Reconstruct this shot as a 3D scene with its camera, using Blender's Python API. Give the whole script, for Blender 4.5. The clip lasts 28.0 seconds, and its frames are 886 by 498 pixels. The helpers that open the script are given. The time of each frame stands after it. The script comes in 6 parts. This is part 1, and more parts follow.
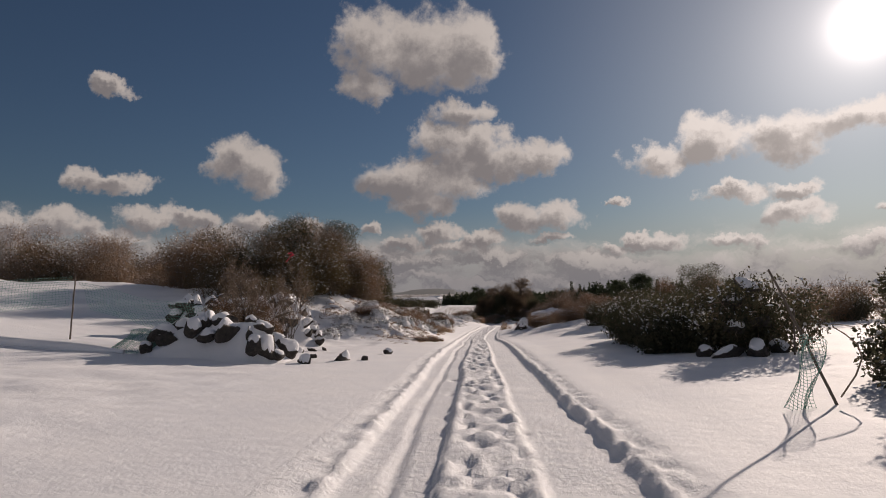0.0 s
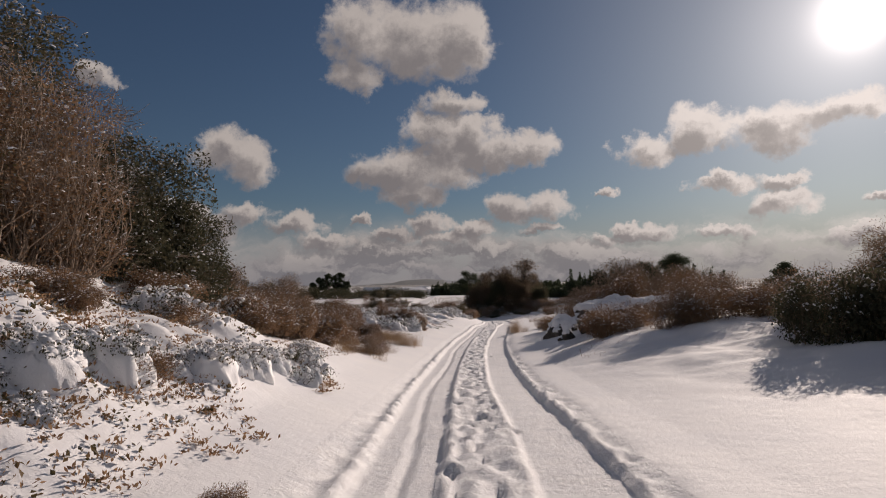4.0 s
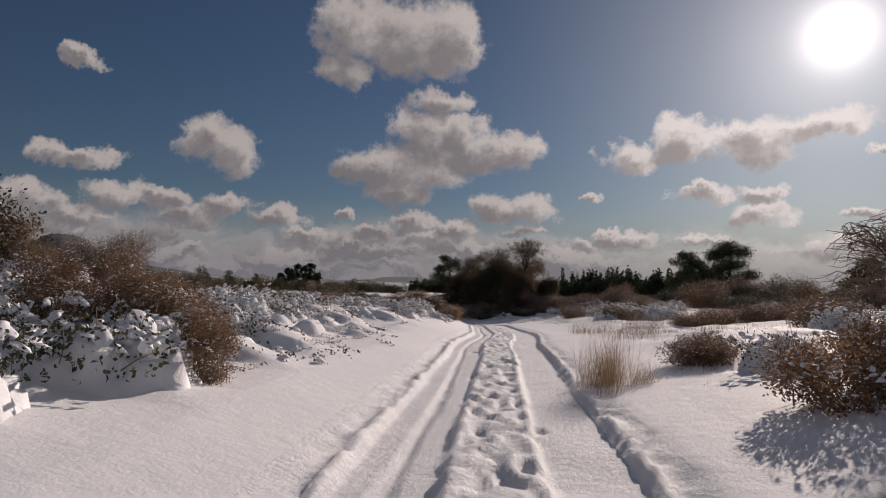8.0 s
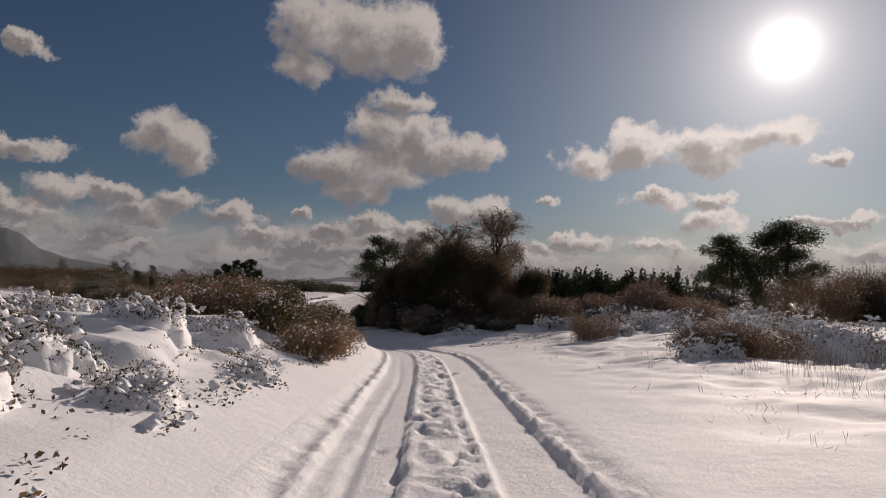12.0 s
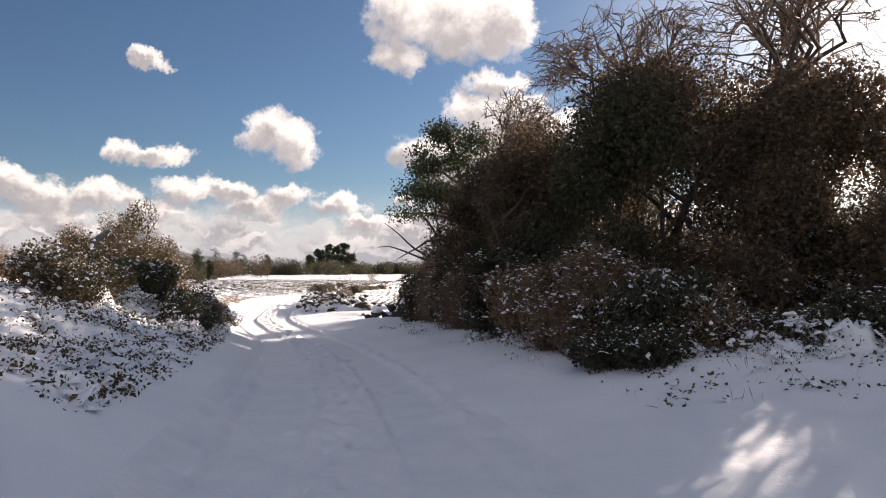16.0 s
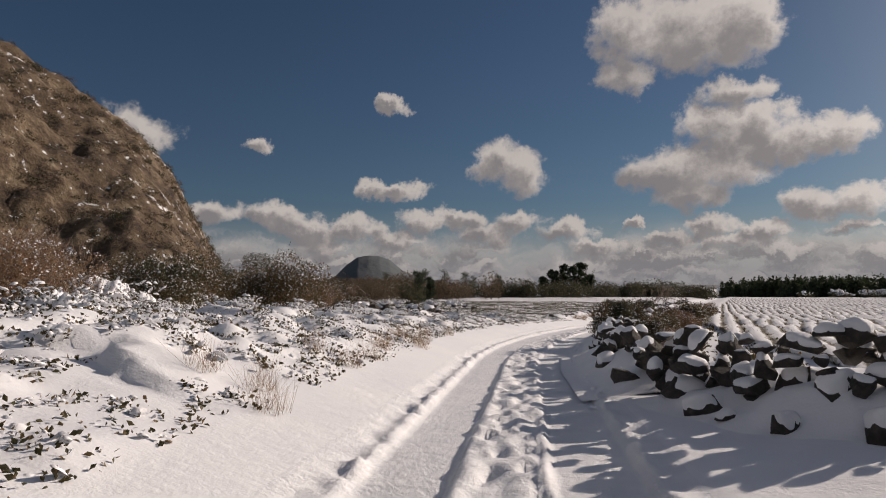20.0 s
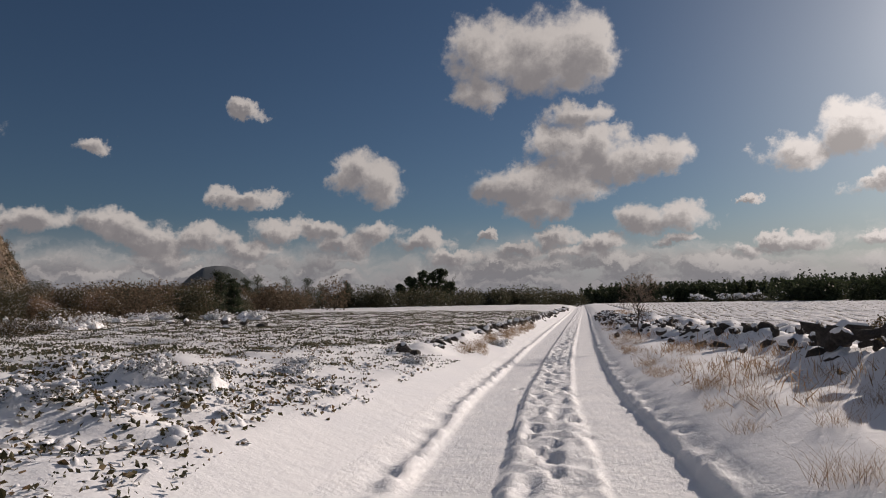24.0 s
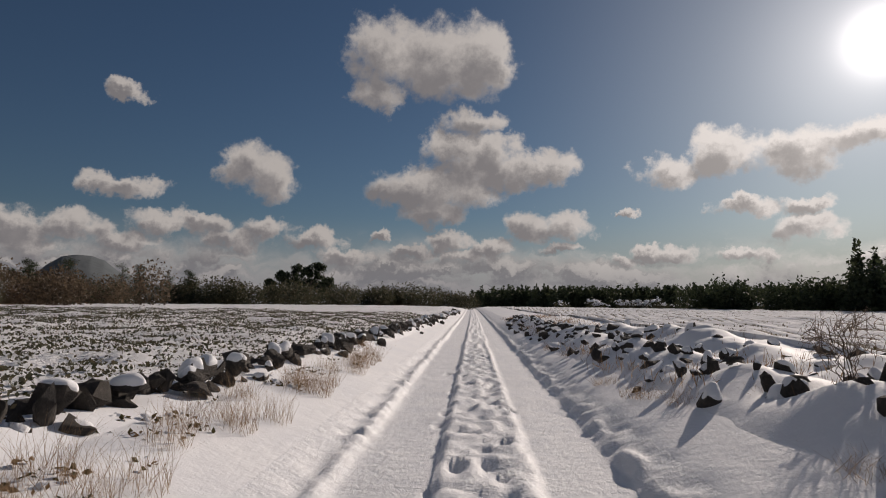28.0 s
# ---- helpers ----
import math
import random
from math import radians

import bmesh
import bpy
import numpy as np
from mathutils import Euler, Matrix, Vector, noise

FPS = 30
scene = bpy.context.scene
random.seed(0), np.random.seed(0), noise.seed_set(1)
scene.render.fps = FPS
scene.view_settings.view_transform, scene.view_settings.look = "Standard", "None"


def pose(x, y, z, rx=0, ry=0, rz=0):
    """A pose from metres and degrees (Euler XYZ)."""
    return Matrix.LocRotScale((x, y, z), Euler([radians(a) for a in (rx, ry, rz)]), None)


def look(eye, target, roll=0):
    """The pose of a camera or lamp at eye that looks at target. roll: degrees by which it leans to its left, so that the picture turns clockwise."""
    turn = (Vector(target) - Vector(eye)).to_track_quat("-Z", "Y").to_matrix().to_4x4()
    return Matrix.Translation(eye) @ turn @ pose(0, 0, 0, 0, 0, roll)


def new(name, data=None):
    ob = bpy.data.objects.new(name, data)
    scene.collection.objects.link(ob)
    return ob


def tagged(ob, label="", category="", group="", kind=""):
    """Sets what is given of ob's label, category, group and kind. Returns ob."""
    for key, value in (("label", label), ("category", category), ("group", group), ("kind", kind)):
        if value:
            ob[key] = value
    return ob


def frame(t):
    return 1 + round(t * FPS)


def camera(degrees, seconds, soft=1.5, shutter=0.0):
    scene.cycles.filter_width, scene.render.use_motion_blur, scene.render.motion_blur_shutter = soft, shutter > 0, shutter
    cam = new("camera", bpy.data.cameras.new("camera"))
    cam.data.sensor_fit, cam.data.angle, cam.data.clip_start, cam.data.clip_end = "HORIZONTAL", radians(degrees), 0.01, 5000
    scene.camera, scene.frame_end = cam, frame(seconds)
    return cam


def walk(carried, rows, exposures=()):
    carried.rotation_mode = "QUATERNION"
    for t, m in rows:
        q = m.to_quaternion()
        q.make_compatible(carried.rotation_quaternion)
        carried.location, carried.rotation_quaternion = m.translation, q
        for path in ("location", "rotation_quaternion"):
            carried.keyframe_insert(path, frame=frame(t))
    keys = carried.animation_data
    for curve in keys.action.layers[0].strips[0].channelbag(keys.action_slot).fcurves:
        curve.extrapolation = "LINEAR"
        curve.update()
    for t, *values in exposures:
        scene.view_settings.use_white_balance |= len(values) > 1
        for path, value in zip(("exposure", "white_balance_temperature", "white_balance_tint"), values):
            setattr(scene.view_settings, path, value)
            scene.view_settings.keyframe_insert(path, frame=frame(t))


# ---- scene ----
cam = camera(70.5, 28.0, soft=1.05)
# seconds, x, y, z, yaw, pitch, roll: a car driving a snowed-in farm lane
PATH = [
    (0.0, -0.000, 0.000, 0.005, 1.52, 4.05, 0.71),
    (0.5, 0.042, 3.417, -0.017, 1.17, 4.25, 0.85),
    (1.0, 0.151, 6.369, -0.092, 0.98, 4.27, 0.47),
    (1.5, 0.208, 9.116, -0.206, 0.83, 3.74, 0.40),
    (2.0, 0.286, 11.979, -0.285, 0.80, 3.37, 0.48),
    (2.5, 0.283, 14.954, -0.356, 0.67, 3.03, 0.29),
    (3.0, 0.439, 17.659, -0.469, 0.56, 3.17, 0.94),
    (3.5, 0.515, 20.316, -0.562, 0.66, 3.20, 0.80),
    (5.5, 0.852, 31.582, -1.142, 0.53, 3.12, 0.83),
    (6.0, 0.868, 34.519, -1.326, 0.49, 2.89, -0.02),
    (6.5, 0.957, 37.486, -1.516, 0.46, 2.31, -0.28),
    (7.0, 1.067, 40.375, -1.638, 0.09, 2.32, -1.00),
    (7.5, 1.218, 43.219, -1.745, -0.47, 2.83, -1.39),
    (8.0, 1.385, 46.070, -1.822, -1.09, 3.08, -1.42),
    (8.5, 1.616, 48.807, -1.902, -1.69, 3.27, -1.31),
    (9.0, 1.847, 51.319, -1.912, -2.50, 3.72, -1.48),
    (9.5, 2.133, 53.777, -1.984, -3.06, 4.32, -2.23),
    (10.0, 2.408, 56.492, -2.022, -3.57, 4.31, -2.91),
    (10.5, 2.749, 59.238, -2.054, -4.04, 4.65, -2.16),
    (11.0, 2.938, 62.164, -2.121, -4.96, 4.80, -2.91),
    (11.5, 3.367, 64.413, -2.143, -4.78, 4.46, -2.97),
    (12.0, 3.721, 66.829, -2.256, -4.96, 3.28, -2.03),
    (12.5, 3.996, 69.244, -2.371, -5.05, 2.75, -1.25),
    (14.5, 4.691, 81.110, -2.960, -2.96, 2.07, -2.38),
    (15.0, 4.814, 84.648, -3.096, -1.28, 2.34, -3.12),
    (15.5, 4.757, 88.145, -3.321, 1.06, 1.95, -0.75),
    (16.0, 4.422, 91.692, -3.655, 4.44, 1.54, 0.27),
    (16.5, 3.537, 95.486, -3.785, 8.28, 2.97, 1.92),
    (17.0, 2.508, 99.079, -3.921, 12.42, 3.01, 2.09),
    (17.5, 1.496, 102.256, -4.062, 16.05, 2.93, 2.41),
    (18.0, 0.447, 105.120, -4.231, 18.85, 2.88, 3.16),
    (18.5, -0.691, 107.851, -4.374, 21.82, 2.62, 2.11),
    (19.0, -1.988, 110.545, -4.493, 24.46, 2.92, 0.94),
    (19.5, -3.259, 113.169, -4.545, 25.59, 3.55, -0.39),
    (20.0, -4.431, 115.680, -4.648, 25.07, 3.95, 0.32),
    (20.5, -5.509, 118.065, -4.694, 25.28, 4.25, 1.59),
    (22.5, -8.989, 129.284, -4.929, 20.40, 4.76, 2.16),
    (23.0, -9.680, 132.389, -4.959, 17.98, 4.46, 1.94),
    (23.5, -10.219, 135.607, -5.015, 14.98, 5.03, 1.93),
    (24.0, -10.579, 138.626, -5.058, 12.23, 4.77, 1.17),
    (24.5, -10.861, 141.994, -5.114, 9.33, 4.78, 0.70),
    (25.0, -10.994, 144.776, -5.174, 7.62, 4.61, 1.29),
    (25.5, -11.138, 147.547, -5.224, 6.26, 4.56, 1.30),
    (26.0, -11.233, 150.275, -5.322, 5.16, 4.41, 0.06),
    (26.5, -11.273, 152.823, -5.358, 4.24, 4.46, -0.15),
    (27.0, -11.292, 155.147, -5.393, 3.48, 4.67, 0.14),
    (27.5, -11.281, 157.491, -5.399, 2.86, 4.50, 0.18),
    (28.0, -11.282, 159.875, -5.435, 2.26, 4.83, -0.42),
]
walk(cam, [(t, pose(x, y, z, 90 + p, r, a)) for t, x, y, z, a, p, r in PATH],
     [(0, -0.05, 7000, 18.5), (3.5, -0.06, 7000, 18.5), (5.5, -0.18, 6750, 19), (7.5, -0.16, 6750, 19.5), (9, -0.14, 6850, 19.5), (12.5, -0.16, 6950, 19.5), (14.5, 0.45, 6950, 19), (15.0, 0.6, 7050, 19), (15.5, 1.3, 7100, 19), (16.1, 1.4, 6900, 17), (17.0, 1.15, 6300, 15), (17.5, 0.85, 6250, 15), (18.0, 0.42, 6300, 15.5), (18.6, 0.28, 6600, 16), (19.5, 0.15, 6850, 16), (23, 0.12, 6750, 16), (28, -0.05, 6750, 15)])

# ---- sky, sun ----
SUN_AZ, SUN_EL = radians(33.5), radians(19.5)
SUN_DIR = Vector((math.sin(SUN_AZ) * math.cos(SUN_EL), math.cos(SUN_AZ) * math.cos(SUN_EL), math.sin(SUN_EL)))


class Nodes:
    """Short hand for building a node tree."""

    def __init__(self, tree):
        self.t = tree
        tree.nodes.clear()

    def add(self, kind, **kw):
        n = self.t.nodes.new(kind)
        for k, v in kw.items():
            if k == "op":
                n.operation = v
            elif k == "blend":
                n.blend_type = v
        return n

    def put(self, sock, v):
        if isinstance(v, bpy.types.NodeSocket):
            self.t.links.new(v, sock)
        elif v is not None:
            sock.default_value = v

    def math(self, op, a, b=None, c=None, clamp=False):
        n = self.add("ShaderNodeMath", op=op)
        n.use_clamp = clamp
        for s, v in zip(n.inputs, (a, b, c)):
            self.put(s, v)
        return n.outputs[0]

    def vec(self, op, a, b=None):
        n = self.add("ShaderNodeVectorMath", op=op)
        self.put(n.inputs[0], a)
        self.put(n.inputs[1], b)
        return n.outputs["Value"] if op in ("DOT_PRODUCT", "LENGTH") else n.outputs[0]

    def noise(self, vector, scale, detail=4.0, rough=0.55, distortion=0.0):
        n = self.add("ShaderNodeTexNoise")
        self.put(n.inputs["Vector"], vector)
        n.inputs["Scale"].default_value = scale
        n.inputs["Detail"].default_value = detail
        n.inputs["Roughness"].default_value = rough
        n.inputs["Distortion"].default_value = distortion
        return n.outputs["Fac"]

    def ramp(self, fac, stops):
        n = self.add("ShaderNodeValToRGB")
        self.put(n.inputs[0], fac)
        e = n.color_ramp.elements
        while len(e) < len(stops):
            e.new(0.5)
        for i, (p, c) in enumerate(stops):
            e[i].position = p
            e[i].color = (*c, 1) if len(c) == 3 else c
        return n.outputs[0]

    def smooth(self, x, lo, hi):
        n = self.add("ShaderNodeMapRange")
        n.interpolation_type = "SMOOTHSTEP"
        self.put(n.inputs[0], x)
        n.inputs[1].default_value, n.inputs[2].default_value = lo, hi
        return n.outputs[0]

    def mix(self, fac, a, b, blend="MIX"):
        n = self.add("ShaderNodeMix")
        n.data_type = "RGBA"
        n.blend_type = blend
        self.put(n.inputs[0], fac)
        for s, v in ((n.inputs[6], a), (n.inputs[7], b)):
            self.put(s, (*v, 1) if isinstance(v, tuple) and len(v) == 3 else v)
        return n.outputs[2]


# lobes of each cumulus cloud: azimuth, elevation, half width, half height (degrees)
CLOUDS = [
    [(-7.4, 22.1, 5.0, 3.4), (-1.9, 21.7, 6.3, 4.1), (1.4, 21.9, 3.4, 2.8), (-8.4, 18.6, 3.0, 1.9)],
    [(0.4, 16.4, 3.0, 1.5), (-1.3, 14.0, 3.9, 2.2), (2.4, 13.6, 3.4, 1.9), (0.4, 12.2, 4.2, 2.3), (7.6, 12.4, 3.4, 1.8), (4.2, 11.9, 3.6, 1.9), (-4.4, 10.5, 5.4, 2.4), (0.0, 10.0, 4.4, 2.5), (-2.4, 8.2, 3.9, 1.7)],
    [(-20.2, 11.9, 2.6, 2.4), (-17.8, 10.8, 3.2, 2.4)],
    [(-31.6, 9.5, 2.5, 1.0), (-28.9, 9.1, 3.3, 1.1)],
    [(-29.2, 16.9, 1.9, 0.9)],
    [(5.8, 6.9, 2.7, 1.9), (9.3, 6.9, 3.2, 1.7)],
    [(17.4, 11.4, 3.1, 1.7), (22.3, 12.5, 3.2, 2.2), (28.0, 12.2, 4.5, 2.2), (32.7, 12.8, 4.0, 1.7)],
    [(23.4, 8.0, 2.9, 0.9), (27.4, 8.4, 2.3, 0.8), (27.6, 6.6, 3.0, 1.4)],
    [(-52.4, 13.1, 4.7, 2.9)],
    [(-41.3, 13.0, 1.7, 0.8)],
    [(36.9, 10.9, 1.2, 0.9)],
    [(14.5, 7.9, 1.1, 0.5)],
    [(17.6, 4.6, 2.7, 1.0)],
    [(36.2, 5.7, 3.3, 0.6), (38.8, 6.0, 2.7, 0.6)],
]
# row of low cumulus along the horizon
LOW = [
    (-36.79, 5.54, 3.09, 1.24), (-32.97, 5.97, 2.84, 1.34), (-26.89, 6.43, 3.09, 1.24), (-23.25, 6.18, 2.32, 1.03),
    (-18.25, 6.03, 2.84, 1.24), (-13.5, 5.16, 2.84, 1.03), (-38.78, 5.82, 2.58, 1.13), (-8.3, 5.82, 1.34, 0.62),
    (-1.67, 5.52, 3.09, 1.03), (2.19, 4.9, 2.32, 1.03), (-4.77, 4.62, 2.58, 0.82), (16.11, 4.73, 1.55, 0.82),
    (14.01, 3.7, 2.32, 0.72), (-20.87, 5.05, 3.61, 1.03), (-29.85, 4.91, 3.61, 1.13), (-35.8, 4.37, 3.61, 1.13),
    (-10.94, 4.03, 3.61, 0.82), (-0.12, 4.13, 3.61, 0.82), (8.98, 4.85, 2.58, 0.62),
    (-40.0, 6.6, 4.0, 1.4), (-46.0, 6.9, 3.6, 1.4), (-52.0, 6.4, 4.4, 1.5), (24.0, 4.2, 3.0, 0.8), (33.0, 3.6, 3.4, 0.8), (40.0, 4.0, 3.0, 0.8),
]


def build_world():
    world = bpy.data.worlds.new("winter_sky")
    scene.world = world
    world.use_nodes = True
    N = Nodes(world.node_tree)
    sky = N.add("ShaderNodeTexSky")
    sky.sky_type = "NISHITA"
    sky.sun_disc = False
    sky.sun_elevation, sky.sun_rotation = SUN_EL, SUN_AZ
    sky.altitude, sky.air_density, sky.dust_density, sky.ozone_density = 100, 1.0, 0.4, 2.0
    d = N.add("ShaderNodeTexCoord").outputs["Generated"]
    sep = N.add("ShaderNodeSeparateXYZ")
    N.put(sep.inputs[0], d)
    x, y, z = sep.outputs
    az = N.math("MULTIPLY", N.math("ARCTAN2", x, y), 57.2958)
    el = N.math("MULTIPLY", N.math("ARCSINE", z), 57.2958)
    # ragged edges: the clouds' outlines are pushed about by noise
    wob = N.math("SUBTRACT", N.noise(d, 13, 6, 0.66), 0.5)
    wob2 = N.math("SUBTRACT", N.noise(N.vec("ADD", d, (3.1, 1.7, 5.3)), 13, 6, 0.66), 0.5)
    u = N.math("ADD", az, N.math("MULTIPLY", wob, 6.5))
    v = N.math("ADD", el, N.math("MULTIPLY", wob2, 5.0))
    field, under = None, None
    for cloud in CLOUDS + [LOW]:
        for a0, e0, w, h in cloud:
            p = N.math("DIVIDE", N.math("SUBTRACT", u, a0), w)
            q = N.math("DIVIDE", N.math("SUBTRACT", v, e0), h)
            f = N.math("SUBTRACT", 1.0, N.math("ADD", N.math("MULTIPLY", p, p), N.math("MULTIPLY", q, q)))
            q2 = N.math("DIVIDE", N.math("SUBTRACT", v, e0 - 0.55 * h), h)
            p2 = N.math("DIVIDE", N.math("SUBTRACT", u, a0 - 0.25 * w), w)
            g = N.math("SUBTRACT", 1.0, N.math("ADD", N.math("MULTIPLY", p2, p2), N.math("MULTIPLY", q2, q2)))
            field = f if field is None else N.math("SMOOTH_MAX", field, f, 0.35)
            under = g if under is None else N.math("SMOOTH_MAX", under, g, 0.3)
    fine = N.math("SUBTRACT", N.noise(d, 30, 7, 0.62), 0.5)
    field = N.math("ADD", field, N.math("MULTIPLY", fine, 1.7))
    under = N.math("ADD", under, N.math("MULTIPLY", fine, 1.3))
    # low bank of stratocumulus along the horizon
    flat = N.add("ShaderNodeCombineXYZ")
    N.put(flat.inputs[0], N.math("MULTIPLY", u, 0.09))
    N.put(flat.inputs[1], N.math("MULTIPLY", v, 0.24))
    N.put(flat.inputs[2], 4.0)
    bank = N.noise(flat.outputs[0], 2.1, 6, 0.55)
    over = N.noise(N.vec("ADD", flat.outputs[0], (0.04, 0.17, 0.0)), 2.1, 6, 0.55)
    lit = N.smooth(N.math("SUBTRACT", bank, over), -0.07, 0.13)
    bank = N.math("ADD", bank, N.math("MULTIPLY", N.smooth(el, 7.0, 2.0), 0.34))
    bank = N.math("SUBTRACT", bank, N.math("MULTIPLY", N.smooth(az, 0.0, 26.0), 0.10))
    bank_a = N.math("MULTIPLY", N.smooth(bank, 0.52, 0.86), N.smooth(el, 6.8, 3.6))
    alpha = N.smooth(field, 0.0, 0.75)
    alpha = N.math("MAXIMUM", alpha, N.math("MULTIPLY", bank_a, 0.93))
    # back light: thin rims bright, thick cores and flat bases grey
    depth = N.math("MAXIMUM", N.smooth(under, 0.1, 1.05), N.math("MULTIPLY", N.math("MULTIPLY", N.smooth(bank, 0.56, 0.84), bank_a), N.math("SUBTRACT", 1.12, lit)))
    mottled = N.math("MULTIPLY", N.math("SUBTRACT", N.noise(d, 16, 5, 0.6), 0.5), 0.9)
    shade = N.math("ADD", depth, mottled, clamp=True)
    near_sun = N.math("MAXIMUM", N.vec("DOT_PRODUCT", d, tuple(SUN_DIR)), 0.0)
    gleam = N.math("POWER", near_sun, 14.0)
    rim = N.mix(gleam, (0.43, 0.413, 0.394), (0.9, 0.87, 0.83))
    core = N.mix(gleam, (0.18, 0.177, 0.184), (0.42, 0.405, 0.39))
    cloud_col = N.mix(shade, rim, core)
    low = N.smooth(el, 4.5, 0.5)
    cloud_col = N.mix(N.math("MULTIPLY", low, 0.62), cloud_col, (0.165, 0.175, 0.2))
    # broken cloud added out of view, overhead and behind, front-lit bright to fill shade
    front = N.vec("DOT_PRODUCT", d, (-0.17, 0.985, 0.0))
    rest = N.noise(N.vec("ADD", d, (7.0, 2.0, 1.0)), 3.2, 7, 0.6)
    fill_a = N.math("MULTIPLY", N.math("MULTIPLY", N.smooth(rest, 0.52, 0.62), N.smooth(front, 0.5, 0.2)), N.smooth(el, -2.0, 4.0))
    fill_col = N.mix(N.smooth(rest, 0.5, 0.72), (0.6, 0.6, 0.61), (0.3, 0.305, 0.32))
    cloud_col = N.mix(fill_a, cloud_col, fill_col)
    alpha = N.math("MAXIMUM", alpha, fill_a)
    # clear sky, deepened as by the lens, with the sun's aureole
    blue = N.mix(1.0, sky.outputs[0], (0.0215, 0.0270, 0.0318), "MULTIPLY")
    halo = N.math("ADD", N.math("MULTIPLY", N.math("POWER", near_sun, 24.0), 0.17), N.math("ADD", N.math("MULTIPLY", N.math("POWER", near_sun, 170.0), 0.34), N.math("MULTIPLY", N.math("POWER", near_sun, 1500.0), 1.25)))
    disc = N.math("MULTIPLY", N.math("POWER", N.smooth(near_sun, 0.9994, 0.99998), 1.5), 5.0)
    glow = N.mix(1.0, (1.0, 0.96, 0.92), N.math("ADD", halo, disc), "MULTIPLY")
    blue = N.mix(N.math("MULTIPLY", N.smooth(el, 8.0, 0.0), 0.85), blue, (0.25, 0.262, 0.285))
    air = N.mix(1.0, blue, glow, "ADD")
    both = N.mix(N.math("MULTIPLY", alpha, N.math("SUBTRACT", 1.0, N.smooth(near_sun, 0.9965, 0.9985))), air, cloud_col)
    bg = N.add("ShaderNodeBackground")
    N.put(bg.inputs[0], both)
    bg.inputs[1].default_value = 1.0
    out = N.add("ShaderNodeOutputWorld")
    N.put(out.inputs[0], bg.outputs[0])


build_world()
lamp = bpy.data.lights.new("sun", "SUN")
lamp.energy, lamp.angle, lamp.color = 4.1, radians(0.6), (1.0, 0.9, 0.79)
sun = new("sun", lamp)
sun.matrix_world = look(SUN_DIR * 100, (0, 0, 0))


# ---- materials ----
def material(name, build, rough=0.8):
    m = bpy.data.materials.new(name)
    m.use_nodes = True
    N = Nodes(m.node_tree)
    b = N.add("ShaderNodeBsdfPrincipled")
    b.inputs["Roughness"].default_value = rough
    o = N.add("ShaderNodeOutputMaterial")
    N.put(o.inputs[0], b.outputs[0])
    build(N, b)
    return m


def obj_coord(N):
    return N.add("ShaderNodeTexCoord").outputs["Object"]


def bump(N, b, height, strength, dist):
    n = N.add("ShaderNodeBump")
    n.inputs["Strength"].default_value = strength
    n.inputs["Distance"].default_value = dist
    N.put(n.inputs["Height"], height)
    N.put(b.inputs["Normal"], n.outputs[0])


def snow_build(N, b):
    c = obj_coord(N)
    big = N.noise(c, 0.6, 4)
    N.put(b.inputs["Base Color"], N.ramp(big, [(0.3, (0.80, 0.81, 0.84)), (0.7, (0.88, 0.88, 0.89))]))
    grain = N.math("ADD", N.math("MULTIPLY", N.noise(c, 34, 5, 0.65), 0.4), N.noise(c, 5, 4, 0.6))
    bump(N, b, grain, 0.35, 0.04)
    b.inputs["Subsurface Weight"].default_value = 0.0
    b.inputs["Specular IOR Level"].default_value = 0.25


SNOW = material("snow", snow_build, 0.75)


def packed_build(N, b):
    c = obj_coord(N)
    N.put(b.inputs["Base Color"], N.ramp(N.noise(c, 2.5, 5, 0.6), [(0.3, (0.77, 0.78, 0.81)), (0.7, (0.87, 0.87, 0.88))]))
    clods = N.math("ADD", N.noise(c, 11, 4, 0.65, 0.3), N.math("MULTIPLY", N.noise(c, 34, 5, 0.7), 0.5))
    bump(N, b, clods, 0.4, 0.05)
    b.inputs["Specular IOR Level"].default_value = 0.25


PACKED_SNOW = material("packed_snow", packed_build, 0.75)


def tint_build(stops, scale, bump_s=0.4, bump_scale=30.0, dist=0.02, island=True):
    """Colour from noise plus a chance value for each loose piece."""
    def build(N, b):
        c = obj_coord(N)
        f = N.noise(c, scale, 5, 0.6)
        if island:
            g = N.add("ShaderNodeNewGeometry").outputs["Random Per Island"]
            f = N.math("ADD", N.math("MULTIPLY", f, 0.5), N.math("MULTIPLY", g, 0.5))
        N.put(b.inputs["Base Color"], N.ramp(f, stops))
        if bump_s:
            bump(N, b, N.noise(c, bump_scale, 5, 0.65), bump_s, dist)
    return build


ROCK = material("basalt", tint_build([(0.2, (0.028, 0.024, 0.021)), (0.55, (0.07, 0.059, 0.05)), (0.85, (0.135, 0.117, 0.1))], 3.0, 0.9, 18.0, 0.05, False), 0.9)


